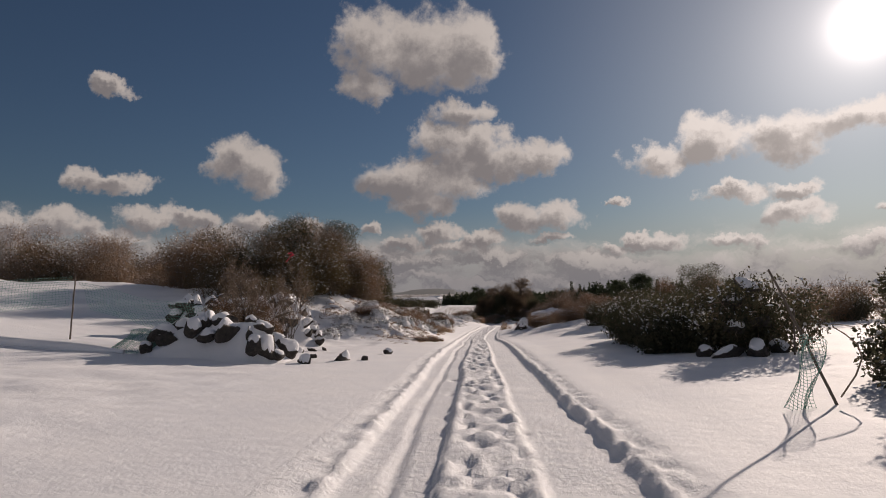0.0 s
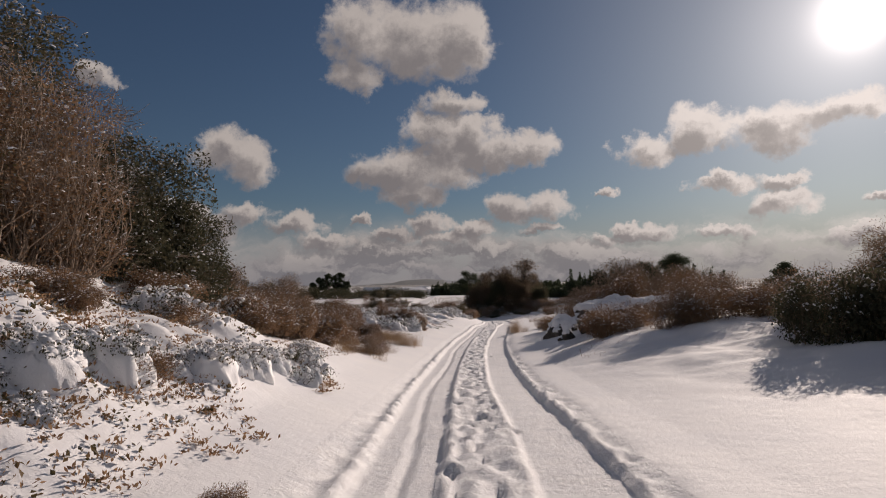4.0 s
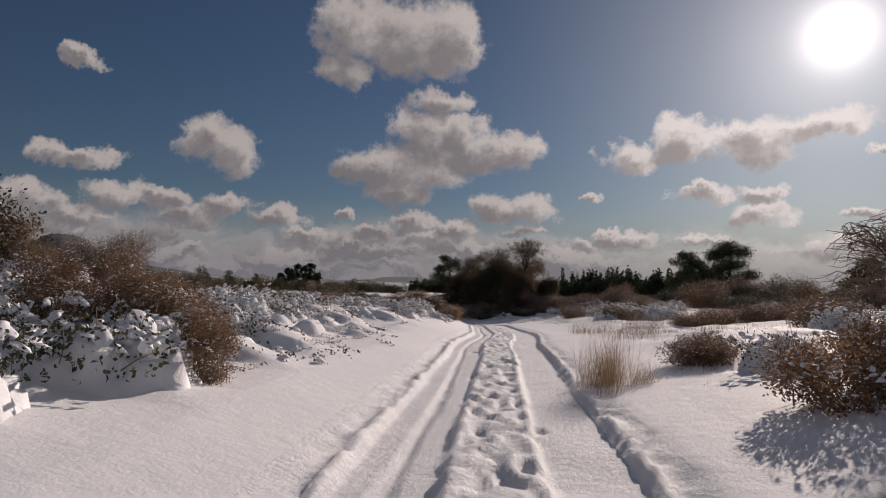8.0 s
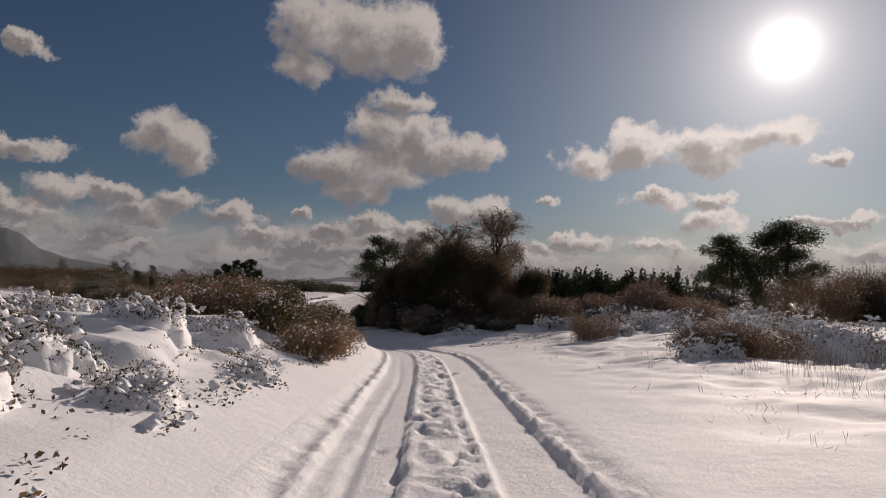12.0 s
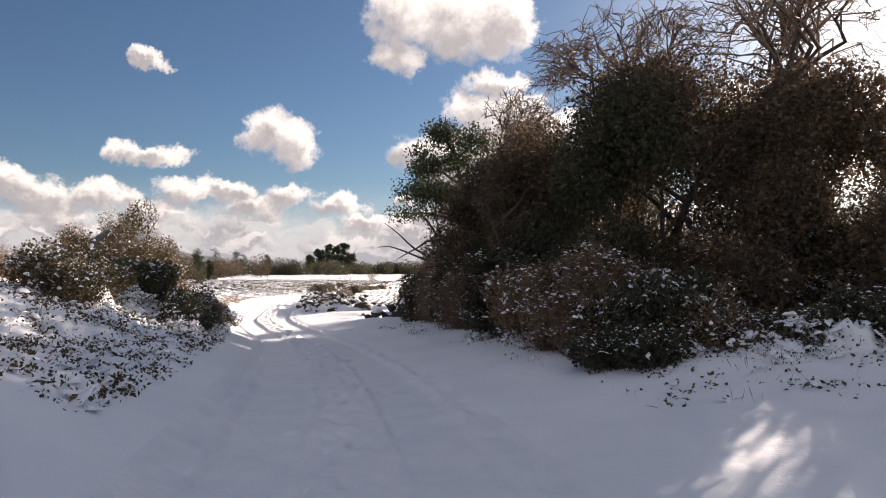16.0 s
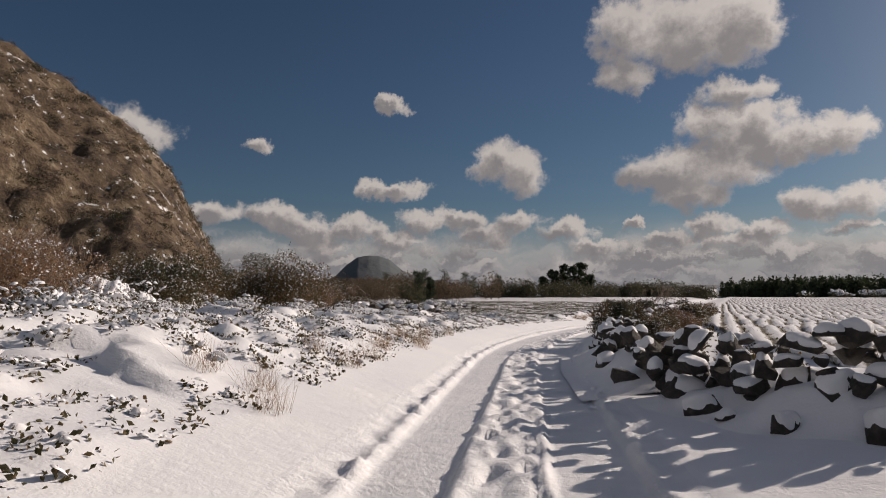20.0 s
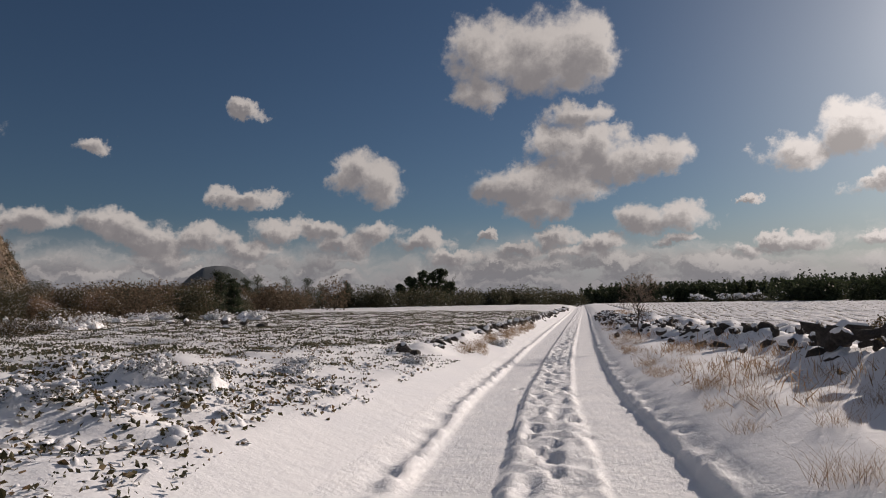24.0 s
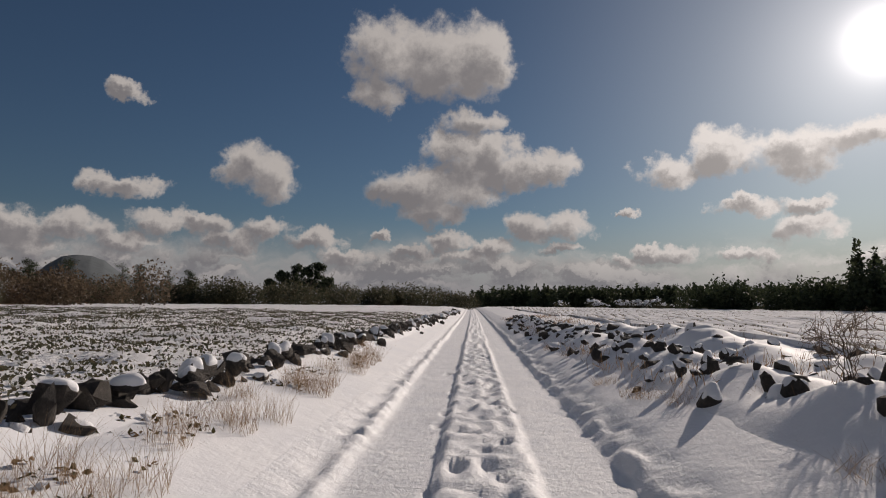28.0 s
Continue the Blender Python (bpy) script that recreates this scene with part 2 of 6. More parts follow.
def leaf_material(name, stops, through_light=0.35):
    """Thin leaves: part of the light passes through them."""
    m = bpy.data.materials.new(name)
    m.use_nodes = True
    N = Nodes(m.node_tree)
    b = N.add("ShaderNodeBsdfPrincipled")
    b.inputs["Roughness"].default_value = 0.62
    b.inputs["Specular IOR Level"].default_value = 0.3
    g = N.add("ShaderNodeNewGeometry").outputs["Random Per Island"]
    r = N.add("ShaderNodeObjectInfo").outputs["Random"]
    f = N.noise(obj_coord(N), 1.3, 4, 0.6)
    f = N.math("ADD", N.math("ADD", N.math("MULTIPLY", f, 0.35), N.math("MULTIPLY", g, 0.5)), N.math("MULTIPLY", r, 0.15))
    col = N.ramp(f, stops)
    N.put(b.inputs["Base Color"], col)
    t = N.add("ShaderNodeBsdfTranslucent")
    N.put(t.inputs[0], col)
    mixer = N.add("ShaderNodeMixShader")
    mixer.inputs[0].default_value = through_light
    N.put(mixer.inputs[1], b.outputs[0])
    N.put(mixer.inputs[2], t.outputs[0])
    o = N.add("ShaderNodeOutputMaterial")
    N.put(o.inputs[0], mixer.outputs[0])
    return m


LEAF_DARK = leaf_material("dark_leaf", [(0.15, (0.032, 0.036, 0.02)), (0.5, (0.068, 0.068, 0.038)), (0.8, (0.125, 0.10, 0.06)), (0.95, (0.18, 0.125, 0.07))])
LEAF_BROWN = leaf_material("withered_leaf", [(0.15, (0.10, 0.055, 0.032)), (0.5, (0.24, 0.14, 0.078)), (0.9, (0.38, 0.25, 0.145))], 0.4)
LEAF_OLIVE = leaf_material("olive_leaf", [(0.15, (0.035, 0.034, 0.016)), (0.42, (0.08, 0.07, 0.03)), (0.65, (0.16, 0.105, 0.052)), (0.92, (0.26, 0.155, 0.08))], 0.3)
LEAF_COPSE = leaf_material("copse_leaf", [(0.15, (0.05, 0.038, 0.026)), (0.5, (0.115, 0.084, 0.056)), (0.9, (0.21, 0.148, 0.096))], 0.45)
PINE = leaf_material("pine_needles", [(0.15, (0.022, 0.034, 0.018)), (0.5, (0.045, 0.06, 0.03)), (0.9, (0.085, 0.095, 0.05))], 0.3)
BARK = material("bark", tint_build([(0.2, (0.04, 0.03, 0.024)), (0.6, (0.09, 0.07, 0.055)), (0.9, (0.15, 0.12, 0.1))], 5.0, 0.7, 40.0, 0.01, False), 0.9)
REED = leaf_material("brown_reed", [(0.15, (0.13, 0.085, 0.05)), (0.5, (0.22, 0.155, 0.095)), (0.9, (0.34, 0.26, 0.17))], 0.25)
STRAW = leaf_material("dry_grass", [(0.15, (0.17, 0.105, 0.06)), (0.5, (0.31, 0.205, 0.12)), (0.9, (0.46, 0.34, 0.215))], 0.3)
TWIG = material("bare_twig", tint_build([(0.2, (0.15, 0.105, 0.075)), (0.6, (0.25, 0.185, 0.135)), (0.9, (0.34, 0.27, 0.21))], 3.0, 0, island=False), 0.85)


# ---- helpers for meshes ----
def lattice(seed, n=256):
    return np.random.RandomState(seed).rand(n, n)


LATTICES = {s: lattice(s) for s in range(8)}


def vnoise(x, y, seed=0):
    """Smooth value noise on the plane, 0 to 1, one cell a unit."""
    L = LATTICES[seed % 8]
    xi, yi = np.floor(x).astype(int), np.floor(y).astype(int)
    fx, fy = x - xi, y - yi
    fx, fy = fx * fx * (3 - 2 * fx), fy * fy * (3 - 2 * fy)
    a, b = L[xi % 256, yi % 256], L[(xi + 1) % 256, yi % 256]
    c, d = L[xi % 256, (yi + 1) % 256], L[(xi + 1) % 256, (yi + 1) % 256]
    return (a * (1 - fx) + b * fx) * (1 - fy) + (c * (1 - fx) + d * fx) * fy


def fbm(x, y, seed=0, octaves=4, gain=0.5):
    s, amp, tot = 0.0, 1.0, 0.0
    for o in range(octaves):
        s = s + amp * vnoise(x * 2 ** o + 17.3 * o, y * 2 ** o + 9.1 * o, seed + o)
        tot += amp
        amp *= gain
    return s / tot


def mesh_from(name, verts, faces, mat, smooth=False):
    """A mesh from arrays of corners and of faces with three or four corners each."""
    me = bpy.data.meshes.new(name)
    verts, faces = np.asarray(verts, float), np.asarray(faces, int)
    k = faces.shape[1]
    me.vertices.add(len(verts))
    me.vertices.foreach_set("co", verts.ravel())
    me.loops.add(faces.size)
    me.loops.foreach_set("vertex_index", faces.ravel())
    me.polygons.add(len(faces))
    me.polygons.foreach_set("loop_start", np.arange(0, faces.size, k))
    me.polygons.foreach_set("use_smooth", np.full(len(faces), smooth))
    me.materials.append(mat)
    me.update(calc_edges=True)
    return me


# ---- the lane and the ground ----
ROW = np.array(PATH)
KY = np.concatenate([[-300, -40], ROW[:, 2], [ROW[-1, 2] + 60, ROW[-1, 2] + 400, 6000]])
KX = np.concatenate([[0.05, 0.05], ROW[:, 1] + 0.02, [ROW[-1, 1] + 0.5, ROW[-1, 1] + 2, ROW[-1, 1] + 2]])
GAUGE = 1.2
KZ = np.concatenate([[ROW[0, 3] - GAUGE + 0.3] * 2, ROW[:, 3] - GAUGE, [ROW[-1, 3] - GAUGE - 0.2] * 3])
_yy = np.arange(-300, 6000, 0.5)


def _soft(v, k):
    w = np.hanning(k)
    w /= w.sum()
    return np.convolve(np.pad(v, k // 2, mode="edge"), w, mode="valid")[: len(v)]


_xx, _zz = _soft(np.interp(_yy, KY, KX), 9), _soft(np.interp(_yy, KY, KZ), 13)


def lane_x(y):
    return np.interp(y, _yy, _xx)


def lane_z(y):
    return np.interp(y, _yy, _zz)


def sstep(a, b, x):
    t = np.clip((x - a) / (b - a), 0, 1)
    return t * t * (3 - 2 * t)


# banks beside the lane: y, then the height over the lane at 1, 3, 6, 12 and 30 m from its edge
LEFT = np.array([(-60, 0.1, 0.3, 0.6, 1.2, 2.5), (8, 0.04, 0.08, 0.15, 0.5, 3.2), (18, 0.04, 0.08, 0.25, 1.0, 3.6), (22, 0.04, 0.1, 0.45, 1.3, 3.6), (24, 0.06, 0.2, 0.8, 1.7, 3.4), (26, 0.12, 0.7, 1.7, 2.2, 3.4),
                 (28.4, 0.3, 1.45, 2.45, 2.7, 3.4), (32, 0.35, 1.35, 2.4, 2.7, 3.3), (36, 0.32, 1.15, 2.0, 2.3, 3.2), (40, 0.28, 0.75, 1.2, 1.6, 3.0), (50, 0.25, 0.5, 0.65, 0.7, 1.2), (60, 0.25, 0.5, 0.55, 0.8, 4.2),
                 (68, 0.3, 0.55, 0.6, 0.75, 4.2), (75, 0.35, 0.75, 0.75, 0.7, 3.2), (84, 0.4, 0.95, 1.0, 0.7, 0.6), (92, 0.4, 1.0, 1.2, 1.0, 0.6), (106, 0.4, 1.0, 1.4, 1.6, 2.0),
                 (114, 0.2, 0.6, 0.95, 1.3, 2.8), (124, 0.25, 0.75, 1.0, 1.2, 2.6), (134, 0.3, 0.65, 0.75, 0.9, 1.6), (150, 0.3, 0.5, 0.55, 0.6, 0.7),
                 (200, 0.3, 0.5, 0.5, 0.6, 0.7)])
RIGHT = np.array([(-60, 0.0, 0.1, 0.3, 0.6, 0.8), (20, 0.0, 0.1, 0.3, 0.6, 0.8), (32, 0.0, 0.15, 0.5, 1.0, 1.4), (40, 0.1, 0.6, 1.2, 1.4, 1.5),
                  (47, 0.15, 0.8, 1.2, 1.4, 1.5), (54, 0.1, 0.35, 0.7, 1.0, 1.2), (64, 0.05, 0.2, 0.4, 0.7, 0.9), (80, 0.05, 0.2, 0.45, 0.9, 1.0),
                  (92, 0.08, 0.3, 0.7, 1.5, 1.7), (100, 0.1, 0.45, 0.9, 1.4, 1.5), (108, 0.1, 0.5, 0.9, 0.9, 0.6), (116, 0.05, 0.2, 0.3, 0.3, 0.3), (124, 0.05, 0.2, 0.3, 0.3, 0.3),
                  (132, 0.3, 0.5, 0.4, 0.3, 0.3), (145, 0.3, 0.6, 0.5, 0.45, 0.4), (200, 0.3, 0.55, 0.5, 0.45, 0.4)])
EDGE = 1.2


def bank(table, y, d):
    h = [np.interp(y, table[:, 0], table[:, k]) for k in range(1, 6)]
    out = np.zeros_like(d)
    for (a, b), (p, q) in zip(((0, 1), (1, 3), (3, 6), (6, 12), (12, 30)), ((0 * h[0], h[0]), (h[0], h[1]), (h[1], h[2]), (h[2], h[3]), (h[3], h[4]))):
        out = np.where(d > a, p + (q - p) * np.clip((d - a) / (b - a), 0, 1), out)
    return out


def ground_z(x, y, fine=True):
    """Height of the snow at x, y (arrays)."""
    x, y = np.asarray(x, float), np.asarray(y, float)
    lat = x - lane_x(y)
    d = np.maximum(np.abs(lat) - EDGE, 0)
    h = np.where(lat < 0, bank(LEFT, y, d), bank(RIGHT, y, d))
    far = sstep(60, 400, np.hypot(lat, np.maximum(y - 190, 0)))
    base = lane_z(y)
    z = (base + h) * (1 - far) + far * (-9.0)
    calm = 1 - 0.78 * sstep(38, 30, y) * (lat > 0) - 0.6 * sstep(23, 19, y) * (lat < 0)
    z = z + calm * sstep(0.4, 4, d) * (1 - far) * ((fbm(x * 0.45, y * 0.45, 1, 3) - 0.5) * 0.35 + (fbm(x * 1.7, y * 1.7, 3, 3) - 0.5) * 0.16)
    buried = sstep(0.9, 2.4, d) * sstep(14, 9, d) * (lat < 0) * (sstep(48, 53, y) * sstep(94, 88, y) + 0.75 * sstep(111, 116, y) * sstep(150, 140, y) + 0.8 * sstep(23.5, 25.5, y) * sstep(36, 32, y) + 0.7 * sstep(95, 98, y) * sstep(113, 109, y))
    z = z + buried * 0.26 * sstep(0.44, 0.66, fbm(x * 1.15, y * 1.15, 5, 3, 0.5))
    if fine:
        wig = (vnoise(y * 0.25, y * 0 + 3.3, 2) - 0.5) * 0.08
        lat = lat / 0.87 - 0.1
        l2 = lat + wig
        rough = fbm(x * 5.5, y * 5.5, 4, 3) - 0.5
        on = sstep(1.75, 1.25, np.abs(lat))
        worn = np.interp(y, [80, 88, 106, 112, 124], [0.85, 0.45, 0.45, 0.75, 0.7])
        for c in (-0.84, 0.84):
            e = np.abs(l2 - c) + rough * 0.03
            z = z - worn * (0.06 + 0.025 * (vnoise(x * 1.5, y * 1.5, 7) - 0.5)) * sstep(0.43, 0.385, e)
            z = z + worn * 0.022 * np.exp(-((e - 0.48) / 0.05) ** 2) * (0.3 + 1.5 * vnoise(x * 7, y * 7, 5))
        z = z - 0.035 * sstep(0.07, 0.045, np.abs(l2 + 0.86 - 0.05 * np.sin(y * 0.5)) + rough * 0.04) * sstep(90, 70, y)
        z = z - 0.014 * sstep(0.06, 0.035, np.abs(l2 - 0.33 - 0.06 * np.sin(y * 0.31)) + rough * 0.05)
        tread = (np.sin(y * 40) * 0.5 + 0.5) * 0.004
        z = z + on * ((0.012 + 0.04 * sstep(0.42, 0.47, np.abs(np.abs(l2) - 0.84))) * rough + 0.085 * (vnoise(x * 8, y * 8, 6) - 0.5) * sstep(0.42, 0.47, np.abs(np.abs(l2) - 0.84)) - tread)
        lip = np.exp(-((np.abs(l2) - 1.32) / 0.12) ** 2)
        z = z + lip * (0.015 + 0.05 * (fbm(x * 6, y * 6, 6, 3) - 0.4)) - 0.05 * on
    return z


def build_ground():
    def graded(a, b, first, ratio):
        out, s = [a], first
        while out[-1] < b:
            out.append(out[-1] + s)
            s *= ratio
        return out[1:]
    side = list(np.arange(0, 1.5, 0.045)) + list(np.arange(1.5, 2.3, 0.08)) + list(np.arange(2.3, 8, 0.17)) + list(np.arange(8, 20, 0.6)) + graded(20, 4600, 0.6, 1.22)
    lat = np.array([-s for s in side[:0:-1]] + side)
    ys = np.array([-s for s in graded(4, 900, 1, 1.5)[::-1]] + list(np.arange(-4, 176, 0.095)) + graded(176, 4700, 0.15, 1.06))
    X = lat[None, :] + lane_x(ys)[:, None]
    Y = np.repeat(ys[:, None], len(lat), 1)
    Z = ground_z(X, Y)
    # footprints down the middle
    rng = np.random.RandomState(5)
    y0, k = -3.0, 0
    dent = np.zeros_like(Z)
    while y0 < 172:
        y0 += 0.14 + 0.3 * rng.rand()
        k += 1
        c = lane_x(y0) + 0.08 + (0.13 if k % 2 else -0.15) + 0.17 * rng.randn() + 0.05 * math.sin(y0 * 0.4)
        i0, i1 = np.searchsorted(ys, y0 - 0.35), np.searchsorted(ys, y0 + 0.35)
        w = 0.5 + 0.5 * rng.rand()
        r = ((X[i0:i1] - c) / (0.07 * w)) ** 2 + ((Y[i0:i1] - y0) / (0.15 * w)) ** 2
        dent[i0:i1] = np.maximum(dent[i0:i1], np.exp(-r ** 2) * (0.04 + 0.07 * rng.rand()))
    Z = Z - dent
    n, m = X.shape
    idx = np.arange(n * m).reshape(n, m)
    faces = np.stack([idx[:-1, :-1], idx[:-1, 1:], idx[1:, 1:], idx[1:, :-1]], -1).reshape(-1, 4)
    me = mesh_from("ground", np.stack([X, Y, Z], -1).reshape(-1, 3), faces, SNOW, True)
    me.materials.append(PACKED_SNOW)
    worn = (np.abs(lat[None, :-1]) < 1.45) & (ys[:-1, None] < 260)
    me.polygons.foreach_set("material_index", np.broadcast_to(worn, (n - 1, m - 1)).astype(np.int32).ravel())
    tagged(new("ground", me), "snow-covered ground with a rutted, footprinted farm lane", "ground", kind="structure")


build_ground()


# ---- plants and stones: meshes built once ----
def crown_mesh(name, lobes, count, size, mat, seed, aspect=1.7, shell=0.55, top=False):
    """Many small leaves in and on a crown of ellipsoid lobes (x, y, z, rx, ry, rz)."""
    rng = np.random.RandomState(seed)
    lobes = np.array(lobes, float)
    w = lobes[:, 3] * lobes[:, 4] + lobes[:, 3] * lobes[:, 5] + lobes[:, 4] * lobes[:, 5]
    pick = rng.choice(len(lobes), count, p=w / w.sum())
    v = rng.randn(count, 3)
    v /= np.linalg.norm(v, axis=1)[:, None]
    rad = shell + (1 - shell) * rng.rand(count) ** 0.7
    lump = 0.72 + 0.56 * vnoise(v[:, 0] * 3.1 + pick * 3.1, v[:, 1] * 3.1 + v[:, 2] * 2.3, seed)
    p = lobes[pick, :3] + v * lobes[pick, 3:] * (rad * lump)[:, None]
    p[:, 2] = np.maximum(p[:, 2], 0.02 + 0.05 * rng.rand(count))
    t = rng.randn(count, 3) + v * 0.6
    t /= np.linalg.norm(t, axis=1)[:, None]
    s = np.cross(t, rng.randn(count, 3))
    s /= np.linalg.norm(s, axis=1)[:, None]
    L = size * (0.6 + 0.8 * rng.rand(count))[:, None]
    W = L / aspect
    q = np.stack([p - t * L * 0.5, p + s * W * 0.5, p + t * L * 0.5, p - s * W * 0.5], 1)
    q[:, 1:4:2] += (np.cross(t, s) * L * 0.12)[:, None]
    return mesh_from(name, q.reshape(-1, 3), np.arange(count * 4).reshape(-1, 4), mat)


_k = np.arange(6) * np.pi / 3
PAD = np.concatenate([np.stack([np.cos(_k), np.sin(_k), 0 * _k - 0.16], -1), np.stack([0.66 * np.cos(_k + 0.3), 0.66 * np.sin(_k + 0.3), 0 * _k + 0.2], -1), [(0.05, 0.0, 0.36)]])
PAD_F = np.array([(i, (i + 1) % 6, 6 + i) for i in range(6)] + [((i + 1) % 6, 6 + (i + 1) % 6, 6 + i) for i in range(6)] + [(6 + i, 6 + (i + 1) % 6, 12) for i in range(6)])


def snow_bits(name, lobes, count, size, seed, floor=0.15):
    """Pads of snow lying on the upper side of a crown."""
    rng = np.random.RandomState(seed)
    lobes = np.array(lobes, float)
    w = lobes[:, 3] * lobes[:, 4]
    pick = rng.choice(len(lobes), count, p=w / w.sum())
    v = rng.randn(count, 3)
    v[:, 2] = np.abs(v[:, 2]) + floor
    v /= np.linalg.norm(v, axis=1)[:, None]
    lump = 0.72 + 0.56 * vnoise(v[:, 0] * 3.1 + pick * 3.1, v[:, 1] * 3.1 + v[:, 2] * 2.3, seed)
    p = lobes[pick, :3] + v * lobes[pick, 3:] * (lump * (0.8 + 0.17 * rng.rand(count)))[:, None]
    p[:, 2] = np.maximum(p[:, 2], 0.03)
    sc = size * (0.3 + 1.0 * rng.rand(count) ** 1.6)
    a = rng.rand(count) * 6.28
    ca, sa = np.cos(a), np.sin(a)
    o = PAD[None] * (1 + 0.2 * rng.randn(count, 13, 1)) * sc[:, None, None]
    o[:, :, 0] *= (0.7 + 0.9 * rng.rand(count))[:, None]
    o[:, :, 2] += o[:, :, 0] * (0.35 * rng.randn(count))[:, None] + o[:, :, 1] * (0.35 * rng.randn(count))[:, None] + 0.05 * sc[:, None] * rng.randn(count, 13)
    x = o[:, :, 0] * ca[:, None] - o[:, :, 1] * sa[:, None]
    y = o[:, :, 0] * sa[:, None] + o[:, :, 1] * ca[:, None]
    q = np.stack([x, y, o[:, :, 2]], -1) + p[:, None]
    f = PAD_F[None] + (np.arange(count) * 13)[:, None, None]
    return mesh_from(name, q.reshape(-1, 3), f.reshape(-1, 3), SNOW, True)


def tubes(name, lines, mat, sides=3):
    """Tapered tubes along polylines: each line is points (k x 3) and radii (k)."""
    V, Fc, n0 = [], [], 0
    ang = np.arange(sides) * 2 * np.pi / sides
    for pts, rad in lines:
        pts = np.asarray(pts, float)
        d = np.gradient(pts, axis=0)
        d /= np.linalg.norm(d, axis=1)[:, None] + 1e-9
        ref = np.where(np.abs(d[:, 2:3]) > 0.9, [[1.0, 0, 0]], [[0, 0, 1.0]])
        a = np.cross(d, ref)
        a /= np.linalg.norm(a, axis=1)[:, None]
        b = np.cross(d, a)
        ring = pts[:, None] + (a[:, None] * np.cos(ang)[None, :, None] + b[:, None] * np.sin(ang)[None, :, None]) * np.asarray(rad)[:, None, None]
        V.append(ring.reshape(-1, 3))
        k = len(pts)
        i = n0 + np.arange((k - 1) * sides).reshape(k - 1, sides)
        j = n0 + np.arange(k - 1)[:, None] * sides + (np.arange(sides)[None] + 1) % sides
        Fc.append(np.stack([i, j, j + sides, i + sides], -1).reshape(-1, 4))
        n0 += k * sides
    return mesh_from(name, np.concatenate(V), np.concatenate(Fc), mat, True)


def limb_lines(seed, height, levels=4, spread=0.7, radius=0.12, first=0.3, lean=0.0, kids=4, curl=0.25):
    """Centre lines of a branching tree."""
    rng = random.Random(seed)
    lines = []

    def grow(p, d, length, r, level):
        k = 5 if level < 2 else 4
        pts, rad = [p.copy()], [r]
        for i in range(k):
            d = (d + Vector((rng.gauss(0, curl), rng.gauss(0, curl), rng.gauss(0.05, curl)))).normalized()
            p = p + d * (length / k)
            pts.append(p.copy())
            rad.append(r * (1 - 0.75 * (i + 1) / k))
        lines.append((np.array([tuple(q) for q in pts]), rad))
        if level >= levels:
            return
        for c in range(kids if level else kids + 1):
            f = first + (1 - first) * (c + rng.random()) / (kids + 1)
            i = min(int(f * k), k - 1)
            q = pts[i].lerp(pts[i + 1], f * k - i)
            side = Vector((rng.gauss(0, 1), rng.gauss(0, 1), rng.gauss(0.15, 0.5))).normalized()
            nd = (d * (1 - spread) + side * spread).normalized()
            grow(q, nd, length * rng.uniform(0.45, 0.7), max(r * 0.5 * (1 - 0.4 * f), 0.004), level + 1)

    grow(Vector((0, 0, 0)), Vector((lean, 0, 1)).normalized(), height * 0.62, radius, 0)
    return lines


def twig_lines(lobes, count, seed, r=0.008):
    """Stems that arch up from the foot into the lobes, and short crooked twigs in the crown."""
    rng = np.random.RandomState(seed)
    lobes = np.array(lobes, float)
    out = []
    for i in range(count):
        l = lobes[rng.randint(len(lobes))]
        v = rng.randn(3)
        v[2] = abs(v[2])
        v /= np.linalg.norm(v)
        if i % 4:
            a = l[:3] + v * l[3:] * rng.uniform(0.6, 0.9)
            w = rng.randn(3) * 0.5 + v
            w /= np.linalg.norm(w)
            b = a + w * rng.uniform(0.06, 0.16)
            c = b + (w + rng.randn(3) * 0.5) * 0.07
            out.append((np.array([a, b, c]), [r * 0.8, r * 0.6, r * 0.3]))
            continue
        tip = l[:3] + v * l[3:] * rng.uniform(0.7, 0.97)
        root = np.array([l[0] * 0.6 + rng.randn() * 0.12, l[1] * 0.6 + rng.randn() * 0.12, 0.0])
        t = np.linspace(0, 1, 5)[:, None]
        p = root + (tip - root) * t + np.sin(np.pi * t) * rng.randn(3) * 0.1 + rng.randn(5, 3) * 0.03 * (t > 0)
        out.append((p, list(np.linspace(r * 1.6, r * 0.4, 5))))
    return out


def shrub_lobes(seed, n=7, flat=1.0, spread=0.65, tall=1.0):
    rng = np.random.RandomState(seed)
    out = [(0, 0, 0.42 * flat, 0.7, 0.7, 0.5 * flat)]
    if tall > 1:
        n = int(n * 1.5)
        out.append((0.05, 0.0, tall * 0.62, 0.52, 0.55, tall * 0.36))
    for i in range(n):
        a, d = rng.rand() * 6.28, spread * (0.4 + 0.6 * rng.rand())
        r = 0.26 + 0.22 * rng.rand()
        up = 0.25 + 0.55 * rng.rand() * (1.2 - d)
        if tall > 1:
            up = 0.2 + (tall - 0.35) * rng.rand()
            d *= 1 - 0.35 * up / tall
        out.append((d * math.cos(a), d * math.sin(a), flat * up, r, r, r * (0.75 + 0.4 * rng.rand()) * flat))
    return out


